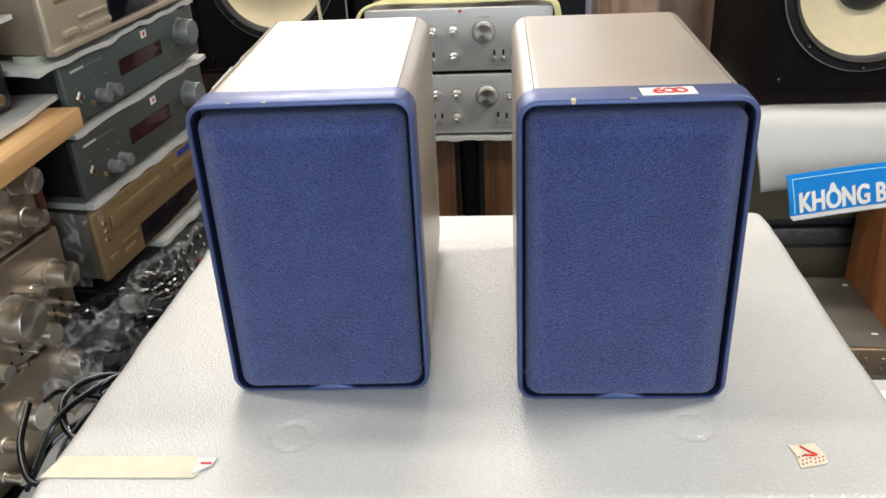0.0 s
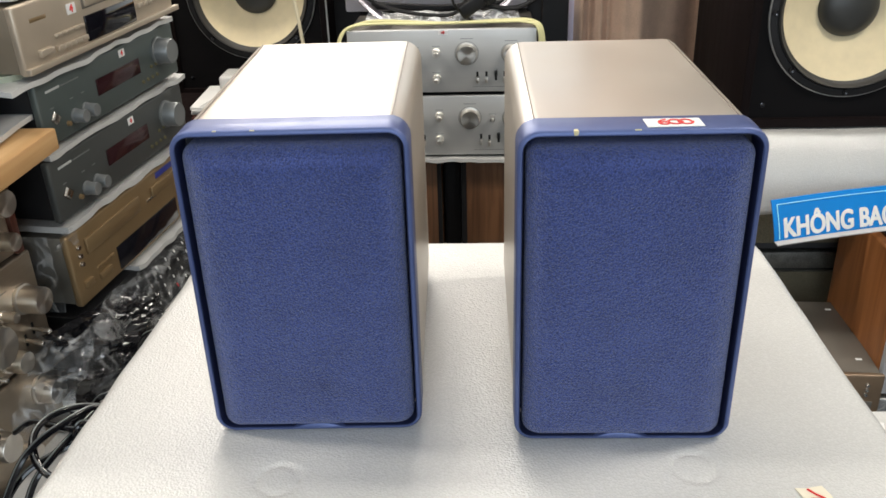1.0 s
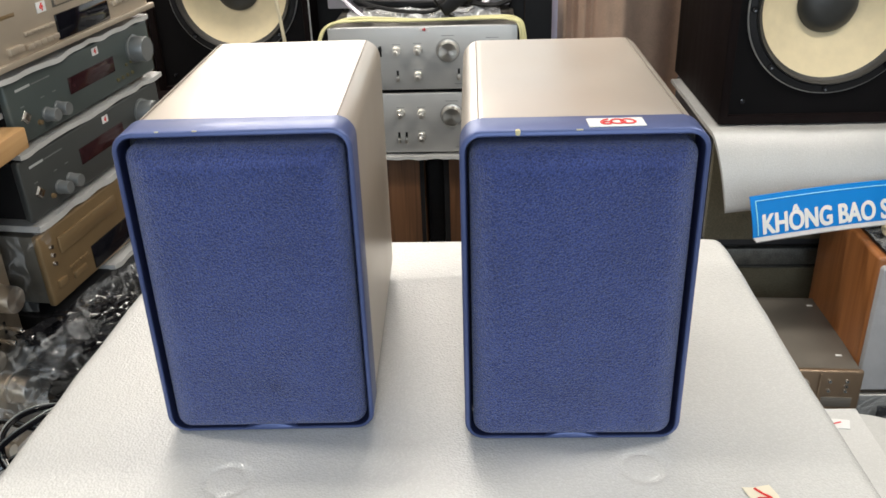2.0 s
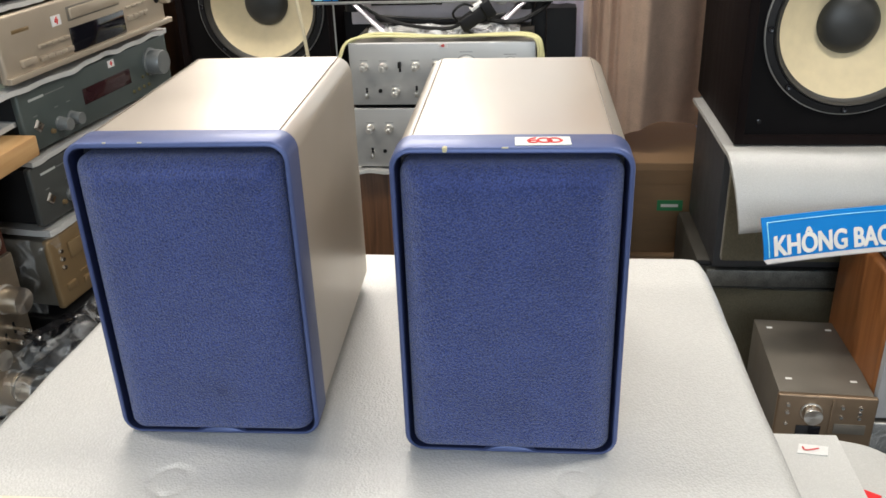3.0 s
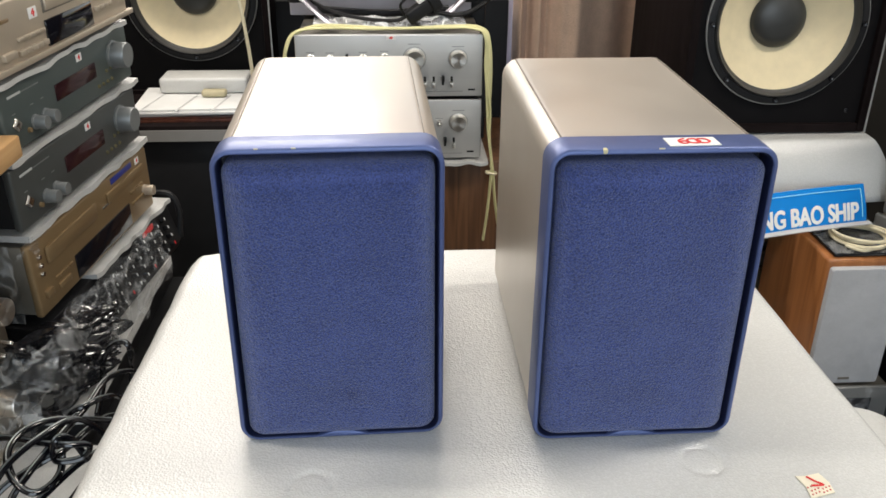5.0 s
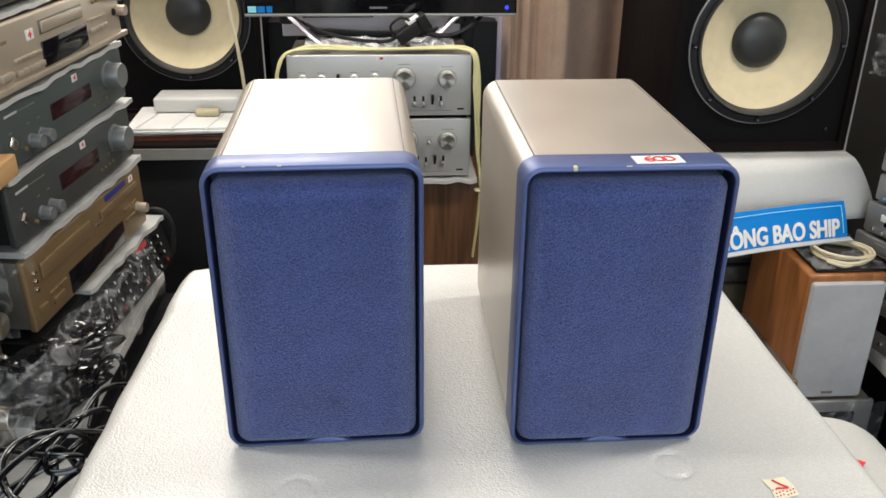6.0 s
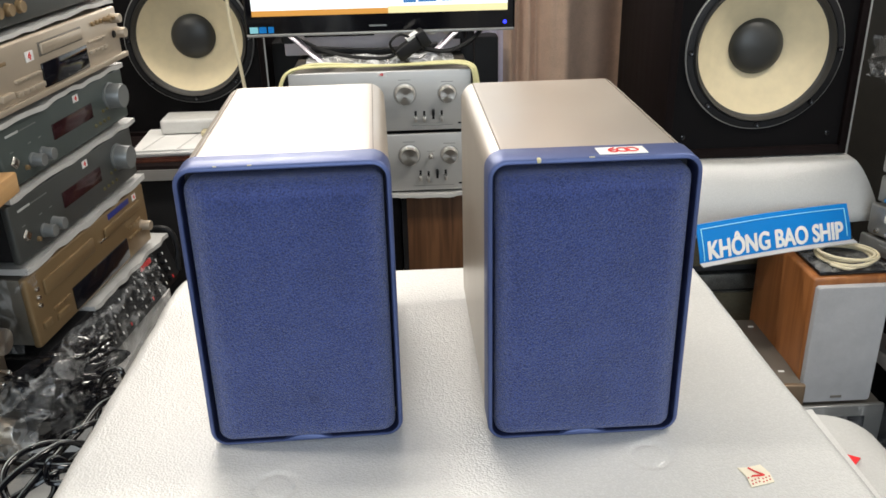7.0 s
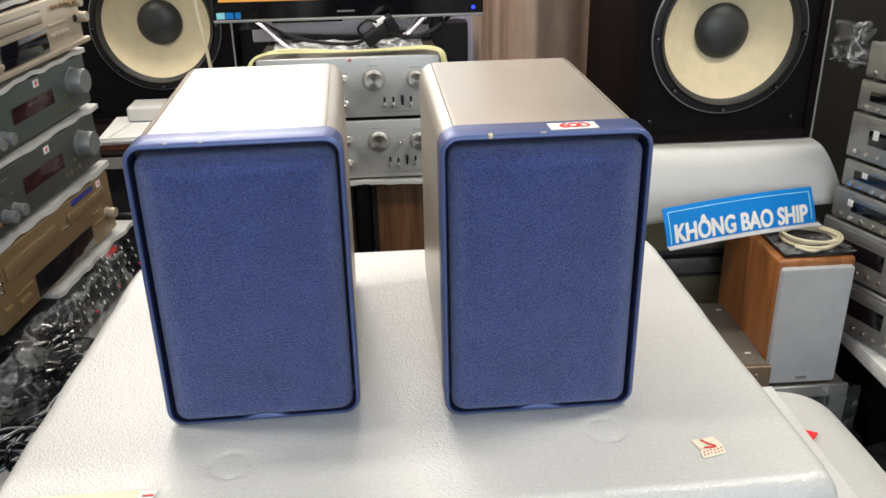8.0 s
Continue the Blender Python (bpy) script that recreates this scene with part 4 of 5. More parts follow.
# clutter behind and on the amplifiers
plug = thing("power_adapter", pose(-0.038, 1.945, 0.942, 0, -32, 12), "black plug adapter lying among cables on the amplifier", "adapter")
part("body", box(-0.038, 0.022, -0.016, 0.016, -0.014, 0.016, 0.005, 3), BLACK, plug)
part("socket_end", box(0.020, 0.044, -0.019, 0.019, -0.018, 0.021, 0.004, 3), BLACK, plug)
part("paper_label", box(0.000, 0.030, -0.014, 0.014, 0.0165, 0.0222), PAPER, plug)
black_cable = thing("power_cable", Matrix(), "tangled black power cable behind the monitor stand", "cable")
part("cord", tube([(-0.30, 2.02, 0.955), (-0.24, 1.97, 0.935), (-0.17, 1.95, 0.922), (-0.10, 1.945, 0.918), (-0.07, 1.945, 0.928)], 0.0045, 7, 8), BLACK, black_cable)
part("cord", tube([(-0.075, 1.94, 0.93), (-0.085, 1.93, 0.955), (-0.06, 1.935, 0.972), (-0.035, 1.94, 0.955), (-0.06, 1.93, 0.925), (-0.04, 1.93, 0.905)], 0.003, 7, 8), BLACK, black_cable)
part("cord", tube([(-0.01, 1.95, 0.935), (0.05, 1.96, 0.928), (0.10, 1.98, 0.945), (0.14, 2.02, 0.975)], 0.0055, 7, 8), BLACK, black_cable)
bag = thing("plastic_bag", Matrix(), "crumpled clear plastic bag lying on the amplifier", "bag")
part("film", sheet(lambda u, v: (-0.28 + 0.34 * u, 1.925 + 0.10 * v, 0.9015 + 0.020 * abs(wob(u * 5, v * 2, 1.3, 6)) + 0.012 * math.sin(v * 3.1)), 40, 12, 0.001), film_mat("milky_film", 0.35), bag)
ycab = thing("speaker_cable", Matrix(), "flat pale yellow speaker cable looped over the amplifiers", "cable")
part("strand", tube([(-0.345, 1.888, 0.80), (-0.338, 1.893, 0.865), (-0.315, 1.905, 0.902), (-0.25, 1.915, 0.9085), (-0.15, 1.91, 0.9075), (0.0, 1.912, 0.9085), (0.075, 1.905, 0.908), (0.102, 1.894, 0.890), (0.106, 1.888, 0.80), (0.112, 1.886, 0.68), (0.122, 1.885, 0.60), (0.118, 1.885, 0.50), (0.108, 1.886, 0.40)], 0.0062, 8, 10, flat=0.55), YELLOW_CABLE, ycab)
part("strand", tube([(-0.325, 1.905, 0.896), (-0.26, 1.922, 0.913), (-0.10, 1.925, 0.905), (0.03, 1.92, 0.9105), (0.090, 1.91, 0.909), (0.109, 1.894, 0.880), (0.113, 1.886, 0.78), (0.116, 1.886, 0.66), (0.126, 1.884, 0.58), (0.134, 1.884, 0.50), (0.150, 1.886, 0.40)], 0.0062, 8, 10, flat=0.55), YELLOW_CABLE, ycab)
part("tie", tube([(0.112, 1.880, 0.577), (0.132, 1.880, 0.574), (0.132, 1.890, 0.574), (0.112, 1.890, 0.577), (0.112, 1.880, 0.577)], 0.003, 6, 4), CREAM_CABLE, ycab)
ccab = thing("hanging_cable", Matrix(), "thin cream cable hanging past the woofer", "cable")
part("cord", tube([(-0.452, 1.99, 1.60), (-0.448, 1.985, 1.2), (-0.450, 1.98, 1.02), (-0.436, 1.975, 0.90), (-0.428, 1.972, 0.80), (-0.432, 1.965, 0.757)], 0.0042, 7, 10), CREAM_CABLE, ccab)
rear = unit("silver_receiver", pose(-0.345, 2.085, 0.8975), 0.43, 0.095, 0.16, LILAC_FACE, GREY_LID, "silver receiver behind the monitor stand", "receiver")
plate(rear, "display", 0.05, 0.22, 0.05, 0.09, 0.001, WINDOW)
for x in (0.30, 0.36, 0.40):
    knob(rear, x, 0.065, 0.016, 0.015, STEEL)
solid("rear_shelf", box(-0.42, 0.20, 2.27, 2.62, foot, 0.905, 0.004), BLACK, Matrix(), "black cabinet behind the amplifiers", "cabinet")
solid("black_box", box(0.085, 0.122, 2.10, 2.25, 0.80, 0.955, 0.006), BLACK, Matrix(), "small black box on the curtain side of the amplifiers", "box")
solid("black_box_stand", box(0.082, 0.125, 2.09, 2.26, foot, 0.80, 0.003), BLACK, Matrix(), "slim black stand behind the walnut cabinets", "stand")


def folds(u, v):
    x = 0.205 + 0.345 * u
    near = max(0.0, 1 - u / 0.55)
    y = 2.28 + 0.030 * near * math.sin(u * 44 + 0.8) + 0.045 * math.sin(u * 7.5 + 1.0) + 0.012 * math.sin(u * 19 + 2 + 0.6 * v) + 0.03 * max(0, 0.12 - v) * 6
    z = 0.560 + 1.325 * v + (0.035 * math.sin(u * 3.6 - 0.6) - 0.05 * near) * (1 - v)
    return (x, y + 0.006 * wob(u * 3, v * 2, 1, 4), z)


solid("curtain", sheet(folds, 140, 30, (0, 0.006, 0)), CURTAIN, Matrix(), "hanging brown cloth curtain with soft folds", "curtain")
rod = solid("curtain_rod", tube([(0.15, 2.30, 1.885), (0.40, 2.30, 1.887), (0.62, 2.30, 1.885)], 0.012), BLACK, Matrix(), "black rod holding the brown curtain", "curtain rod")
post = thing("dark_wood_post", Matrix(), "dark red-brown post with shiny round studs beside the curtain", "post")
part("post", box(0.560, 0.600, 2.24, 2.30, foot, 1.90, 0.004), RED_WOOD, post)
for k in range(4):
    part("stud", lathe([(0.010, 0), (0.009, 0.005), (0.004, 0.009), (0, 0.0095)], 14, at=(0.578, 2.24, 0.90 + 0.028 * k)), STEEL, post)
for k, (x0, x1, y0, z0, z1) in enumerate(((0.215, 0.575, 2.16, foot, 0.26), (0.225, 0.570, 2.18, 0.2602, 0.52))):
    cb = thing("cardboard_box", Matrix(), "brown cardboard box with a green printed label" if k == 1 else "brown cardboard box on the floor under another", "box", "stacked boxes")
    part("carton", box(x0, x1, y0, 2.58, z0, z1, 0.004), CARD, cb)
    part("packing_tape", box(x0 + 0.005, x1 - 0.005, y0 - 0.0008, y0 + 0.001, z1 - 0.06, z1 - 0.02), CARD, cb)
    if k == 1:
        part("green_label", box(0.425, 0.492, y0 - 0.0014, y0 + 0.001, 0.385, 0.415), GREEN_PRINT, cb)
        part("white_bar", box(0.435, 0.480, y0 - 0.0020, y0, 0.396, 0.404), WHITE, cb)

foot = stand_at(-0.005, -0.082)
# ledge with papers under the western floor speaker
stand = thing("black_cabinet", pose(-0.86, 1.90, 0.0), "tall black cabinet carrying papers and a floor speaker", "cabinet")
part("carcass", box(0, 0.47, 0.035, 0.72, foot, 0.660, 0.003), BLACK, stand)
part("upper_board", box(-0.004, 0.474, 0.0, 0.72, 0.6602, 0.6995, 0.003), DARK_VENEER, stand)
part("edge_strip", box(-0.004, 0.474, -0.003, 0.001, 0.664, 0.690), mat("grey_edge_strip", (0.25, 0.24, 0.23), 0.5), stand)
GREY_PRINT = mat("pale_grey_paper_print", (0.52, 0.52, 0.52), 0.7, var=0.2, scale=60)
papers = thing("paper_stack", pose(-0.70, 1.925, 0.6998, 0, 0, 2), "stack of printed paper sheets and magazines", "papers")
for k in range(5):
    part("sheet", box(0.0, 0.265, 0.0, 0.19, 0.006 * k, 0.006 * k + 0.0055, 0.0006), PAPER if k > 1 else RED_WOOD, papers, m=pose(0.003 * (k % 2), 0.002 * (k % 3), 0, 0, 0, 1.5 * (k % 3) - 1))
for k in range(3):
    part("print_streak", box(0.02 + 0.08 * k, 0.024 + 0.08 * k, 0.01, 0.15, 0.0302, 0.0306), GREY_PRINT, papers, m=pose(0.0, 0, 0, 0, 0, -12))
solid("foam_block", box(-0.665, -0.455, 2.055, 2.14, 0.7306, 0.768, 0.008, 3), FOAM, Matrix(), "white foam block lying on the papers", "foam block")
solid("cloth_scrap", box(-0.560, -0.502, 2.020, 2.046, 0.7306, 0.747, 0.006, 3), mat("beige_cloth", (0.52, 0.46, 0.30), 0.9, bump=0.4, bscale=200), Matrix(), "folded beige cloth scrap on the papers", "cloth")

# ---- west stack ----
foot = stand_at(0.000, -0.039)
MS = Matrix.Translation((-0.6047, 1.0937, 0.8109)) @ pose(0, 0, 0, 0, -1.3, 81.4) @ Matrix.Translation((0, 0, -0.80))


def at_stack(x, z, y=0.0):
    return MS @ Matrix.Translation((x, y, z))


def wavy_sheet(z, w, d, t, seed, out=0.006, x0=-0.005):
    def fn(u, v):
        k = max(0.0, 1 - v * 14)
        return (x0 + w * u, -out + d * v + 0.004 * k * wob(u * 11, 3, 1, seed + 5), z + t + 0.0048 * k * wob(u * 9, 0, 1, seed))
    return sheet(fn, 60, 24, t * 0.8)


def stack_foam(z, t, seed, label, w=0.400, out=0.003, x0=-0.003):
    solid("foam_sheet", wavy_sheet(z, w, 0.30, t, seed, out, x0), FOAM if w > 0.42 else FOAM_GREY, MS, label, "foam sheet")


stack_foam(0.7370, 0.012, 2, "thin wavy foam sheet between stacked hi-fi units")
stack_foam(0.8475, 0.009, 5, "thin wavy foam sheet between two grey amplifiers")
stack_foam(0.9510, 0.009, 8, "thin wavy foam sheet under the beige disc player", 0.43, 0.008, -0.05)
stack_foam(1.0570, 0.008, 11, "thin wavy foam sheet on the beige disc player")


DULL_GILT = mat("dull_gilt", (0.16, 0.14, 0.07), 0.35, 0.6)
NAME_GREY = mat("pale_grey_print", (0.42, 0.44, 0.43), 0.5)


def grey_amp(x0, z, w, h, face, label):
    a = unit("integrated_amplifier", at_stack(x0, z), w, h, 0.31, face, BLACK, label, "amplifier", 0.0035, "grey amplifiers")
    q = h / 0.09
    plate(a, "display", 0.1355, 0.2595, 0.037 * q, 0.0605 * q, 0.0015, RED_GLASS, "dark red glass display")
    for r, lbl in ((0.0205, "large grey volume knob"),):
        knob(a, 0.324, 0.0555 * q, r, 0.026, KNOB_GREY, name="volume_knob", label=lbl)
    for x in (0.072, 0.0995):
        knob(a, x, 0.0285 * q, 0.0095, 0.018, KNOB_GREY)
    part("power_button", lathe([(0.0098, 0), (0.0098, 0.002), (0.008, 0.003), (0.007, 0.0055), (0, 0.006)], 4, at=(0.0265, 0, 0.0395 * q)), STEEL, a, "diamond-shaped power button")
    knob(a, 0.053, 0.0235 * q, 0.0035, 0.004, GOLD_FACE, name="headphone_socket")
    for k in range(4):
        knob(a, 0.262 + 0.0150 * k, 0.0215 * q, 0.0029, 0.0026, DULL_GILT, name="button")
    for k in range(2):
        knob(a, 0.2935 + 0.015 * k, 0.0375 * q + 0.0012 * k, 0.0027, 0.0026, DULL_GILT, name="button")
    plate(a, "name_mark", 0.020, 0.052, 0.0745 * q, 0.0778 * q, 0.0004, NAME_GREY)
    plate(a, "print_line", 0.055, 0.098, 0.0748 * q, 0.0765 * q, 0.0003, KNOB_GREY)
    for x in (0.072, 0.0995, 0.0265):
        plate(a, "scale_print", x - 0.004, x + 0.004, 0.0525 * q, 0.054 * q, 0.0003, KNOB_GREY)
    price_tag(a, 0.216, 0.079 * q)
    return a


grey_amp(0.004, 0.8580, 0.381, 0.0915, GREEN_FACE, "grey-green integrated amplifier with a red display in a stack")
grey_amp(-0.009, 0.7520, 0.388, 0.0945, GREY_FACE, "dark grey integrated amplifier with a red display in a stack")

cd = unit("disc_player", at_stack(-0.018, 0.9620, -0.014), 0.395, 0.093, 0.30, BEIGE_FACE, mat("beige_brown_shell", (0.22, 0.18, 0.13), 0.45, 0.3), "beige-gold disc player with a dark display in a stack", "disc player", 0.004)
part("tray", box(0.148, 0.266, -0.004, 0.0, 0.064, 0.079, 0.0015), BEIGE_FACE, cd, "closed disc drawer")
plate(cd, "drawer_slot", 0.144, 0.270, 0.0615, 0.0815, 0.0008, GREY_LID)
plate(cd, "display", 0.142, 0.275, 0.0175, 0.0520, 0.0025, WINDOW, "black display window")
plate(cd, "lower_panel", 0.0, 0.404, 0.008, 0.016, 0.006, BEIGE_FACE)
plate(cd, "power_button", 0.030, 0.058, 0.024, 0.033, 0.006, BEIGE_FACE)
for k in range(5):
    plate(cd, "button", 0.068 + 0.0145 * k, 0.081 + 0.0145 * k, 0.022, 0.029, 0.005, BEIGE_FACE)
    plate(cd, "button", 0.071 + 0.0135 * k, 0.083 + 0.0135 * k, 0.040, 0.0445, 0.004, BEIGE_FACE)
for k in range(4):
    plate(cd, "button", 0.284 + 0.0145 * k, 0.2965 + 0.0145 * k, 0.034, 0.041, 0.005, BEIGE_FACE)
    plate(cd, "button", 0.284 + 0.0145 * k, 0.2965 + 0.0145 * k, 0.052, 0.0555, 0.004, BEIGE_FACE)
for k in range(5):
    knob(cd, 0.308 + 0.014 * k, 0.078, 0.0033, 0.004 if k < 3 else 0.012, GOLD_FACE, name="button")
knob(cd, 0.375, 0.076, 0.0075, 0.016, BEIGE_FACE)
knob(cd, 0.390, 0.050, 0.0085, 0.014, BEIGE_FACE)
knob(cd, 0.374, 0.050, 0.0055, 0.002, BLACK, name="headphone_socket")
plate(cd, "name_mark", 0.028, 0.062, 0.068, 0.073, 0.0004, GOLD_FACE)
price_tag(cd, 0.118, 0.068, 0.020, 0.014)
part("foot_pad", lathe([(0.022, -0.004), (0.022, 0.006)], 20, "z", at=(0.02, 0.05, 0)), mat("pale_green_pad", (0.45, 0.48, 0.36), 0.6), cd)

deck = unit("cassette_deck", at_stack(-0.004, 1.0655), 0.404, 0.115, 0.30, GREY_FACE, BLACK, "dark grey-green hi-fi unit with gilt sockets on top of a stack", "hi-fi component")
plate(deck, "display", 0.13, 0.30, 0.035, 0.075, 0.002, WINDOW)
for k in range(4):
    knob(deck, 0.045 + 0.028 * k, 0.028, 0.0085, 0.008, GOLD_FACE, name="socket")

gold = unit("disc_recorder", at_stack(-0.011, 0.6170), 0.398, 0.119, 0.32, GOLD_FACE, mat("grey_brown_shell", (0.13, 0.12, 0.10), 0.4, 0.3), "bronze-gold double disc player wrapped partly in film", "disc player", 0.004)
part("tray", box(0.037, 0.191, -0.005, 0.0, 0.076, 0.101, 0.002), GOLD_FACE, gold, "closed disc drawer")
part("tray", box(0.232, 0.369, -0.005, 0.0, 0.081, 0.098, 0.002), GOLD_FACE, gold, "closed disc drawer")
plate(gold, "display", 0.1087, 0.303, 0.012, 0.050, 0.002, WINDOW, "black display window")
plate(gold, "blue_badge", 0.256, 0.335, 0.1035, 0.1135, 0.0008, mat("blue_badge", (0.03, 0.04, 0.22), 0.4))
price_tag(gold, 0.356, 0.107, 0.014, 0.011)
for k in range(3):
    knob(gold, 0.0203, 0.068 + 0.0133 * k, 0.0035, 0.004, STEEL, name="button")
for k in range(4):
    plate(gold, "button", 0.050 + 0.0125 * k, 0.061 + 0.0125 * k, 0.0425, 0.047, 0.003, GOLD_FACE)
    plate(gold, "button", 0.215 + 0.008 * k, 0.2205 + 0.008 * k, 0.078, 0.082, 0.002, STEEL)
    plate(gold, "button", 0.315 + 0.0125 * k, 0.326 + 0.0125 * k, 0.040, 0.0455, 0.003, GOLD_FACE)
    plate(gold, "button", 0.315 + 0.0125 * k, 0.326 + 0.0125 * k, 0.060, 0.0655, 0.003, GOLD_FACE)
plate(gold, "button", 0.054, 0.086, 0.024, 0.034, 0.004, GOLD_FACE)
plate(gold, "button", 0.016, 0.035, 0.030, 0.041, 0.005, GOLD_FACE)
knob(gold, 0.368, 0.047, 0.009, 0.018, BEIGE_FACE)

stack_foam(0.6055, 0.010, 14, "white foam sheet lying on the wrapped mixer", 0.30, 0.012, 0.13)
mixer = thing("audio_mixer", at_stack(-0.02, 0.515), "black audio mixer with rows of white knobs wrapped in clear film", "mixer")
part("case", loft([[(x, y, z) for y, z in ((-0.014, 0.0), (-0.022, 0.018), (0.0, 0.094), (0.30, 0.094), (0.30, 0.0))] for x in (0.0, 0.45)], True, True), BLACK, mixer)
dial = finish(lathe([(0.0050, 0), (0.0046, 0.008), (0.003, 0.009), (0, 0.009)], 10), "dial", BLACK)
pointer = finish(box(-0.0009, 0.0009, -0.0100, -0.0088, -0.001, 0.0042), "pointer", WHITE)
pointer_red = finish(box(-0.0012, 0.0012, -0.0100, -0.0088, -0.002, 0.0042), "pointer", RED)
tilt = Euler((radians(-16), 0, 0)).to_matrix().to_4x4()
for i in range(13):
    for j in range(4):
        dl = part("dial", dial, BLACK, mixer, m=Matrix.Translation((0.035 + 0.031 * i, -0.0200 + 0.0045 * j, 0.026 + 0.0158 * j)) @ tilt)
        part("pointer", pointer_red if j == 0 and i % 3 == 0 else pointer, WHITE, dl)
part("handle", tube([(0.452, -0.02, 0.02), (0.462, -0.02, 0.075), (0.462, 0.0, 0.105), (0.458, 0.06, 0.098)], 0.006, 8, 8), BLACK, mixer)
part("red_print", box(0.33, 0.37, -0.0085, -0.0055, 0.076, 0.086), RED, mixer)


def wrap(u, v):
    x = -0.075 + 0.42 * u
    s = v
    y = -0.018 - 0.022 * s + 0.012 * wob(u * 6, v * 4, 1.0, 2) - 0.006 * math.sin(u * 9 + v * 3) * v
    z = 0.108 - 0.112 * s + 0.012 * wob(u * 5, v * 6, 1.2, 9) + 0.006 * math.sin(u * 23 + v * 7) * v
    return (x, y - 0.01, z)


part("plastic_wrap", sheet(wrap, 70, 36, (0, 0.0006, 0)), FILM, mixer, "crumpled clear plastic film")
part("plastic_wrap", sheet(lambda u, v: (-0.16 + 0.11 * u, -0.05 + 0.10 * v + 0.015 * wob(u * 4, v * 4, 1.3, 5), 0.10 - 0.10 * (1 - u) + 0.018 * wob(u * 7, v * 5, 1.2, 3)), 30, 30, (0, 0, -0.0006)), film_mat("dark_loose_film", 0.05), mixer, "loose clear plastic film")
sack = thing("black_plastic_bag", at_stack(-0.09, 0.500), "crumpled shiny black plastic bag against the wrapped mixer", "bag")


def crumple(u, v):
    a = 0.034 * noise.noise(Vector((u * 5, v * 4, 2.2))) + 0.016 * noise.noise(Vector((u * 13, v * 11, 5.1))) + 0.006 * noise.noise(Vector((u * 31, v * 27, 1.1)))
    return (0.005 + 0.235 * u + a * 0.4, -0.042 + 0.028 * v + 0.05 * (u - 0.4) ** 2 - a - 0.02 * math.sin(3.1 * v) * math.sin(3.1 * u), 0.004 + 0.118 * v - 0.03 * u * v + a * 0.3)


part("film", sheet(crumple, 70, 44, (0, 0.02, 0)), mat("shiny_black_film", (0.010, 0.010, 0.012), 0.13, var=0.2, spec=0.7), sack)
gw = thing("film_wrapping", at_stack(-0.02, 0.62), "clear film hanging round the end of the gold player", "film")
part("film", sheet(lambda u, v: (-0.004 - 0.012 * math.sin(v * 6) * u + 0.006 * wob(u * 3, v * 7, 1, 1), 0.02 + 0.28 * u, 0.122 - 0.12 * v), 20, 24, (0.0006, 0, 0)), FILM, gw)
part("film", sheet(lambda u, v: (0.0 + 0.03 * u, -0.004 + 0.02 * (1 - u) * v + 0.004 * wob(u * 3, v * 7, 1, 6), 0.128 - 0.03 * v), 10, 14, (0, 0.0006, 0)), FILM, gw)

rack = thing("low_rack", Matrix(), "low black cabinet carrying the stacks of hi-fi units", "cabinet")
part("carcass", box(-1.02, -0.42, 0.40, 1.62, foot, 0.418, 0.004), BLACK, rack)
part("plinth_board", box(-1.02, -0.572, 1.055, 1.62, 0.4182, 0.479, 0.002), BLACK, rack)
part("plinth_board", box(-1.02, -0.70, 0.45, 1.05, 0.4182, 0.4190, 0.0002), BLACK, rack)
solid("foam_sheet", sheet(lambda u, v: (-0.78 + 0.225 * u + 0.004 * wob(v, 1, 9, 3) * u, 1.045 + 0.52 * v, 0.4985 + 0.004 * wob(u, v, 5, 5)), 16, 40, 0.0195), FOAM, Matrix(), "white foam sheet under the wrapped mixer", "foam sheet")
solid("foam_sheet", sheet(lambda u, v: (-0.66 + 0.275 * u, 0.42 + 0.60 * v, 0.4585 + 0.005 * wob(u, v, 5, 8)), 16, 40, 0.0195), FOAM, Matrix(), "white foam sheet on the low cabinet under cables", "foam sheet")
solid("foam_block", box(-0.655, -0.40, 0.42, 1.02, 0.4184, 0.4385, 0.004), FOAM, Matrix(), "white foam block under the sheet with cables", "foam block")
lstrip = thing("labelled_black_unit", pose(-0.53, 0.86, 0.4640, 0, 0, -10), "low black rack unit with small white labels", "hi-fi component")
part("case", box(0.0, 0.075, 0.0, 0.16, 0, 0.03, 0.003), BLACK, lstrip)
for k in range(4):
    part("label", box(0.012, 0.030, 0.015 + 0.038 * k, 0.032 + 0.038 * k, 0.0298, 0.0304), WHITE, lstrip)
solid("mixer_plinth", box(-0.045, 0.43, 0.015, 0.30, 0.4990, 0.5145), BLACK, MS, "black plinth under the audio mixer", "plinth")

# ---- nearer west rack ----
foot = stand_at(-0.006, -0.014)
MN = pose(-0.667, 0.938, 0, 0, 0, 81.4)


def at_near(x, z, y=0.0):
    return MN @ Matrix.Translation((x, y, z))


low = unit("stereo_receiver", at_near(-0.285, 0.4205), 0.430, 0.144, 0.32, CHAMPAGNE_FACE, GREY_LID, "champagne-silver receiver at the bottom of a stack", "receiver", 0.003)
for x, z, r in ((0.365, 0.100, 0.0195), (0.256, 0.085, 0.0205), (0.206, 0.072, 0.0095), (0.19, 0.03, 0.0085), (0.30, 0.045, 0.009), (0.12, 0.09, 0.02)):
    knob(low, x, z, r, 0.030, STEEL)
mid = unit("stereo_receiver", at_near(-0.292, 0.5650), 0.422, 0.153, 0.32, CHAMPAGNE_FACE, GREY_LID, "champagne-silver receiver with a large tuning knob and levers", "receiver", 0.003)
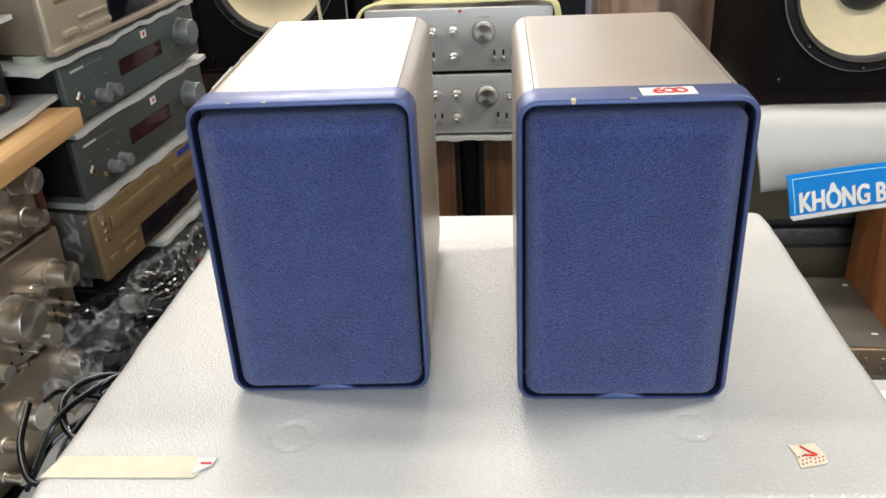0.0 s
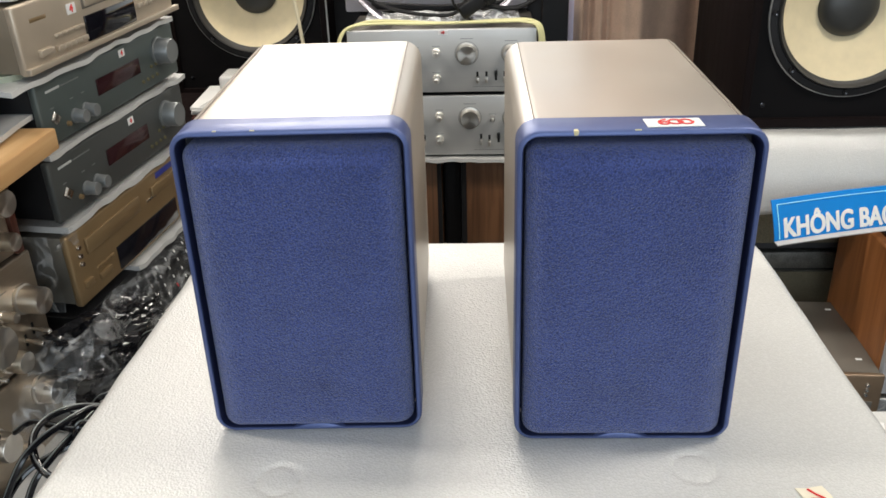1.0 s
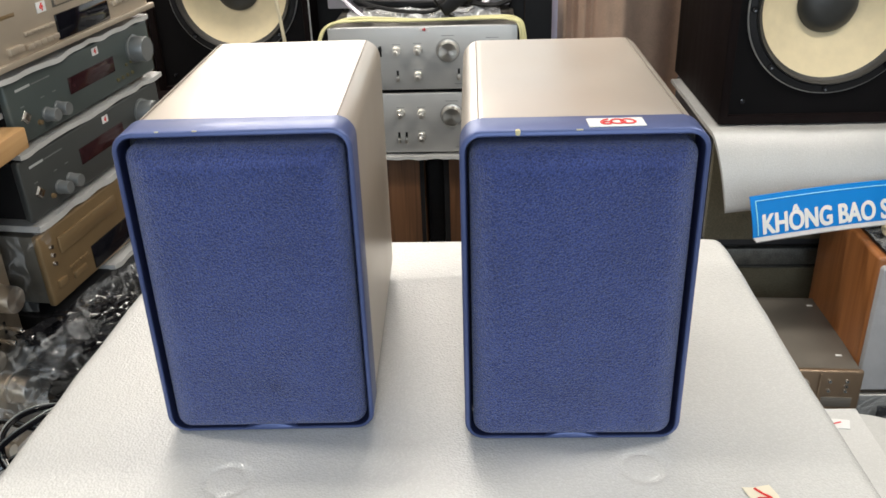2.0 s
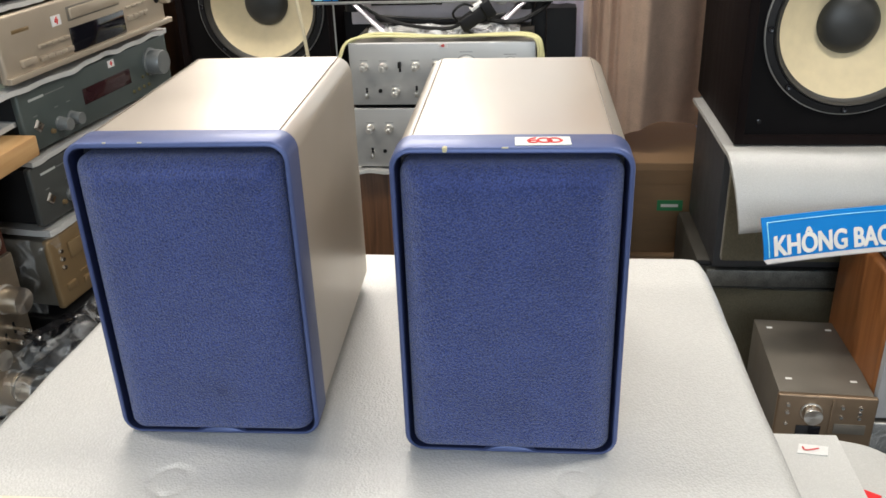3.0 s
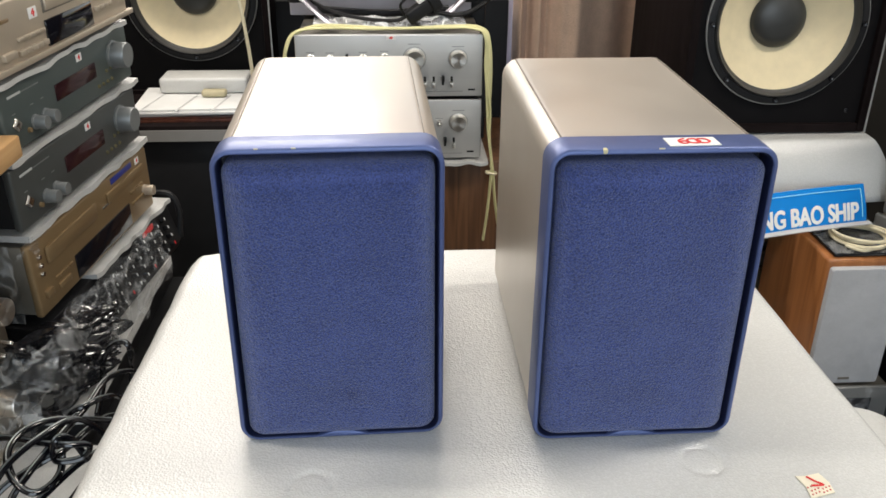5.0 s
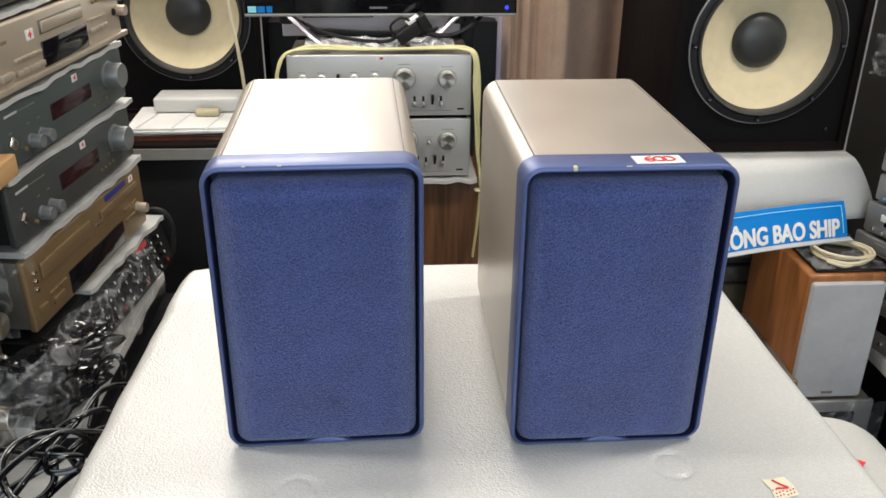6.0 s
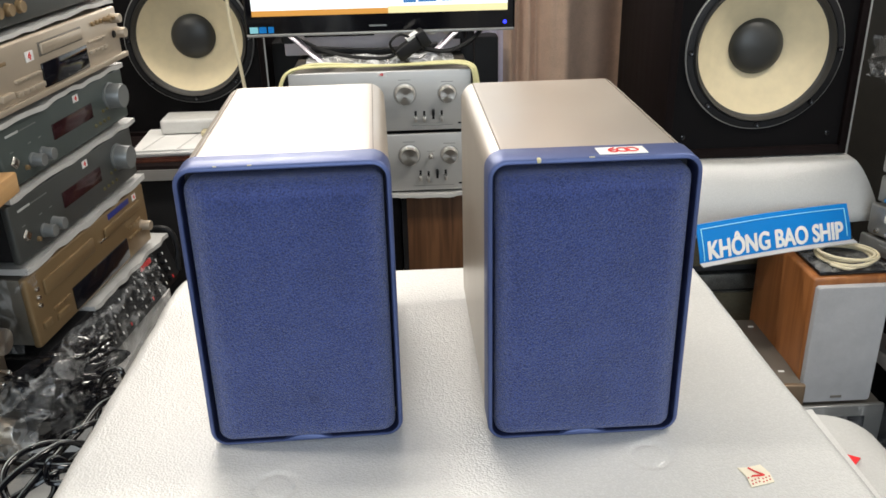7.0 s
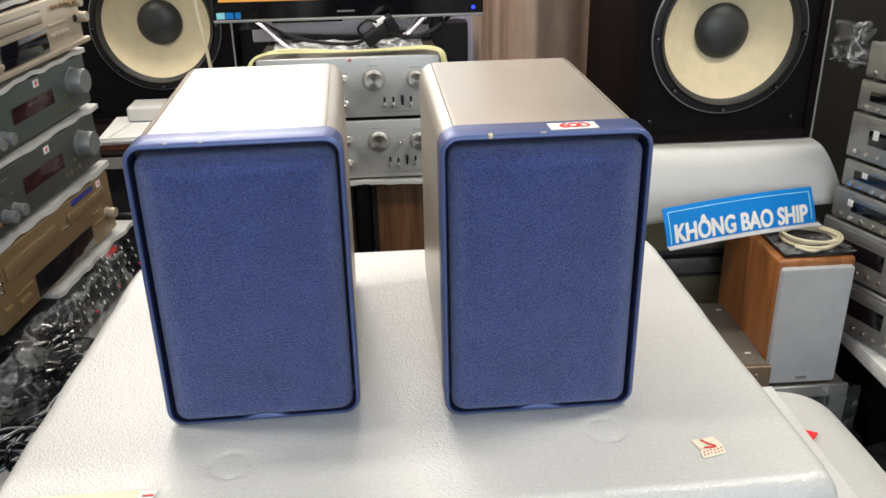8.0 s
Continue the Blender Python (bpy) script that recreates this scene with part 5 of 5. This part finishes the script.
for x, z, r, dd in ((0.385, 0.095, 0.0195, 0.034), (0.341, 0.092, 0.0075, 0.022), (0.290, 0.078, 0.029, 0.036), (0.329, 0.031, 0.0155, 0.030), (0.20, 0.11, 0.012, 0.02), (0.235, 0.03, 0.0125, 0.026), (0.15, 0.05, 0.015, 0.026)):
    knob(mid, x, z, r, dd, STEEL)
for x, z, a in ((0.389, 0.046, 6), (0.371, 0.037, 6), (0.290, 0.028, 0), (0.268, 0.014, -16), (0.305, 0.10, 0)):
    part("lever", lathe([(0.0035, 0), (0.0035, 0.006), (0.0042, 0.024), (0.003, 0.027), (0, 0.0275)], 12), STEEL, mid, m=pose(x, 0, z, a, 0, 0))
    part("lever_plate", box(x - 0.002, x + 0.002, -0.0008, 0.001, z - 0.009, z + 0.009), BLACK, mid)
plate(mid, "print_bar", 0.33, 0.36, 0.1195, 0.1215, 0.0003, GREY_LID)
upr = unit("stereo_receiver", at_near(-0.312, 0.7185), 0.416, 0.120, 0.32, CHAMPAGNE_FACE, GREY_LID, "champagne-silver receiver with dark wooden end panels", "receiver", 0.003)
for x, z, r, dd in ((0.385, 0.093, 0.0185, 0.034), (0.387, 0.038, 0.0125, 0.030), (0.330, 0.090, 0.0125, 0.026), (0.32, 0.06, 0.008, 0.02), (0.27, 0.075, 0.02, 0.03)):
    knob(upr, x, z, r, dd, STEEL)
for x in (0.349, 0.329, 0.306):
    part("lever", lathe([(0.0035, 0), (0.0042, 0.020), (0.003, 0.023), (0, 0.0235)], 12), STEEL, upr, m=Matrix.Translation((x, 0, 0.031)))
part("end_panel", box(0.4165, 0.430, -0.004, 0.31, 0.004, 0.122, 0.002), RED_WOOD, upr, "dark red-brown wooden end panel")
part("end_panel", box(-0.0145, -0.001, -0.004, 0.31, 0.004, 0.122, 0.002), RED_WOOD, upr)

plank = solid("shelf_plank", box(-1.05, -0.582, 0.35, 1.090, 0.855, 0.884, 0.003), PINE, Matrix(), "pine shelf plank above the receivers", "shelf")
for y in (0.37, 0.62):
    solid("shelf_bracket", box(-1.05, -1.02, y, y + 0.03, 0.419, 0.855), BLACK, Matrix(), "black upright under the pine shelf plank", "bracket", "shelf brackets")
solid("foam_sheet", sheet(lambda u, v: (-1.0 + 0.405 * u - 0.02 * v + 0.012 * wob(0, v, 6, 2) * u, 0.40 + 0.74 * v, 0.893 + 0.006 * max(0, u - 0.85) * 4 + 0.003 * wob(u, v, 6, 6)), 24, 50, 0.007), FOAM, Matrix(), "thin white foam sheet on the pine shelf", "foam sheet")
bb = thing("black_audio_box", at_near(-0.15, 0.8945, 0.0), "black audio box with gilt sockets on the shelf", "hi-fi component")
part("case", box(0, 0.265, 0.0, 0.2, 0, 0.112, 0.006), BLACK, bb)
part("front_moulding", box(0.01, 0.255, -0.008, 0.004, 0.008, 0.104, 0.006), BLACK_GLOSS, bb)
for x in (0.232, 0.205, 0.178):
    part("socket", lathe([(0.0075, 0.008), (0.0075, 0.011), (0.0045, 0.012), (0.004, 0.009), (0, 0.009)], 16, at=(x, 0, 0.022)), GOLD_FACE, bb, "gilt socket")
solid("foam_sheet", sheet(lambda u, v: (-0.16 + 0.29 * u, -0.02 + 0.22 * v, 1.0145 + 0.004 * wob(u, v, 6, 3)), 16, 12, 0.006), FOAM, MN, "thin white foam sheet on the black audio box", "foam sheet")
b2 = thing("black_audio_box", at_near(-0.16, 1.0185, 0.0), "second black audio box stacked on a foam sheet", "hi-fi component")
part("case", box(0, 0.262, 0.0, 0.2, 0, 0.10, 0.006), BLACK, b2)

foot = stand_at(-0.014, -0.017)
# black cables in front of the west racks
cables = thing("cable_bundle", Matrix(), "tangled black cables lying beside the foam-topped table", "cable")
random.seed(5)
LOOPS = [
    [(-0.53, 1.03, 0.495), (-0.523, 1.055, 0.53), (-0.52, 1.061, 0.56), (-0.504, 1.057, 0.59), (-0.484, 1.053, 0.60), (-0.476, 1.052, 0.59), (-0.482, 1.066, 0.56), (-0.49, 1.06, 0.50)],
    [(-0.45, 1.06, 0.51), (-0.473, 1.052, 0.55), (-0.493, 1.002, 0.576), (-0.497, 0.925, 0.585), (-0.504, 0.874, 0.59), (-0.525, 0.809, 0.58), (-0.545, 0.78, 0.55), (-0.56, 0.74, 0.47)],
    [(-0.435, 0.97, 0.53), (-0.468, 0.964, 0.569), (-0.477, 0.937, 0.59), (-0.489, 0.908, 0.60), (-0.51, 0.902, 0.59), (-0.53, 0.89, 0.55)],
    [(-0.44, 0.97, 0.50), (-0.471, 0.952, 0.55), (-0.487, 0.906, 0.569), (-0.498, 0.85, 0.58), (-0.521, 0.83, 0.576), (-0.56, 0.80, 0.56), (-0.60, 0.78, 0.50)],
    [(-0.47, 0.93, 0.56), (-0.506, 0.895, 0.59), (-0.528, 0.877, 0.60), (-0.548, 0.856, 0.60), (-0.553, 0.828, 0.595), (-0.543, 0.805, 0.58), (-0.521, 0.79, 0.569), (-0.506, 0.799, 0.565), (-0.502, 0.833, 0.56), (-0.504, 0.855, 0.58)],
    [(-0.61, 0.88, 0.56), (-0.58, 0.875, 0.58), (-0.523, 0.844, 0.595), (-0.489, 0.833, 0.60), (-0.466, 0.843, 0.59), (-0.478, 0.838, 0.575), (-0.503, 0.83, 0.58), (-0.499, 0.832, 0.607), (-0.487, 0.843, 0.602), (-0.47, 0.84, 0.57)],
    [(-0.62, 0.86, 0.57), (-0.605, 0.80, 0.55), (-0.58, 0.77, 0.52), (-0.54, 0.79, 0.53), (-0.49, 0.86, 0.55), (-0.45, 0.92, 0.54)],
    [(-0.46, 0.90, 0.55), (-0.49, 0.88, 0.60), (-0.52, 0.84, 0.605), (-0.55, 0.80, 0.59), (-0.575, 0.77, 0.54)],
]
for loop in LOOPS:
    c = part("cord", tube(loop, 0.0048, 8, 10, flat=0.75), BLACK_GLOSS, cables)
    part("print_stripe", tube([(x, y - 0.001, z + 0.0038) for x, y, z in loop], 0.0011, 5, 10), KNOB_GREY, c)
# ---- east stack of mini components ----
foot = stand_at(-0.018, -0.052)
ME = Matrix.Translation((0.905, 1.60, 0)) @ pose(0, 0, 0, 0, 0, -72)
side = thing("side_shelf", Matrix(), "white shelf carrying a stack of mini components", "shelf")
part("board", box(0.945, 1.45, 1.05, 1.72, 0.285, 0.318, 0.003), WHITE, side)
part("support", box(1.02, 1.45, 1.10, 1.70, foot, 0.285, 0.003), BLACK, side)
z = 0.3182
for k, (h, w, dx, look_) in enumerate(((0.125, 0.24, 0.03, "metal-fronted with a round knob"), (0.118, 0.27, -0.015, "with a row of small buttons"), (0.072, 0.26, 0.0, "with a dark slot"), (0.062, 0.26, 0.012, "with small keys"), (0.098, 0.25, 0.01, "with a display window"), (0.066, 0.25, 0.016, "with a disc drawer"), (0.075, 0.25, 0.022, "in clear film"))):
    mc = unit("mini_component", ME @ Matrix.Translation((dx, 0.0, z)), w, h, 0.25, MINI, GREY_LID if k % 2 else MINI, "silver-grey mini hi-fi component " + look_, "hi-fi component", 0.005, "stacked mini components")
    plate(mc, "display", 0.03 if k % 2 else 0.05, w * 0.62, h * 0.42, h * 0.72, 0.0012, WINDOW)
    plate(mc, "drawer", w * 0.2, w * 0.8, h * 0.78, h * 0.92, 0.003, MINI)
    for j in range(6):
        knob(mc, 0.025 + 0.028 * j, h * 0.22, 0.0045, 0.004, STEEL, name="button")
    knob(mc, w - 0.045, h * 0.5, min(0.02, h * 0.28), 0.018, STEEL)
    if k != 1:
        plate(mc, "sticker", 0.020 + 0.01 * k, 0.034 + 0.01 * k, h * 0.55, h * 0.75, 0.0014, WHITE)
    z += h + 0.0006
fw = thing("plastic_bag", ME @ Matrix.Translation((0.0, -0.01, z - 0.06)), "crumpled clear plastic film on the mini components", "bag")
part("film", sheet(lambda u, v: (-0.045 + 0.085 * u + 0.008 * wob(u, v, 7, 3), -0.012 + 0.03 * wob(u * 5, v * 5, 1, 2), 0.015 + 0.075 * v + 0.014 * wob(u * 6, v * 5, 1, 8)), 26, 26, (0, 0.0006, 0)), FILM, fw)
sw = thing("film_wrapped_bundle", Matrix(), "black plastic-wrapped bundle on the floor shelf", "bundle")
part("bundle", sheet(lambda u, v: (0.72 + 0.36 * u, 1.02 + 0.36 * v, 0.12 + 0.05 * math.sin(3.1 * u) * math.sin(3.1 * v) + 0.02 * wob(u * 6, v * 6, 1, 3)), 34, 34, 0.13), mat("black_wrap", (0.012, 0.012, 0.013), 0.2, bump=0.4, bscale=60), sw)

foot = stand_at(0.006, -0.088)
# dark backing beside the floor speakers
solid("dark_cabinet", box(0.915, 1.75, 2.16, 2.55, foot, 2.1, 0.005), mat("dark_olive_paint", (0.020, 0.018, 0.015), 0.6, spec=0.2, var=0.2), Matrix(), "tall dark olive cabinet beside the floor speaker", "cabinet")
solid("dark_cabinet", box(-1.75, -0.875, 2.15, 2.6, foot, 2.1, 0.005), BROWN_WOOD, Matrix(), "tall dark brown cabinet behind the stacked units", "cabinet")

solid("lilac_curtain", sheet(lambda u, v: (0.125 + 0.13 * u, 2.325 + 0.006 * math.sin(u * 20), 0.45 + 1.435 * v), 30, 6, (0, 0.005, 0)), LILAC, Matrix(), "pale lilac cloth hanging beside the brown curtain", "curtain")
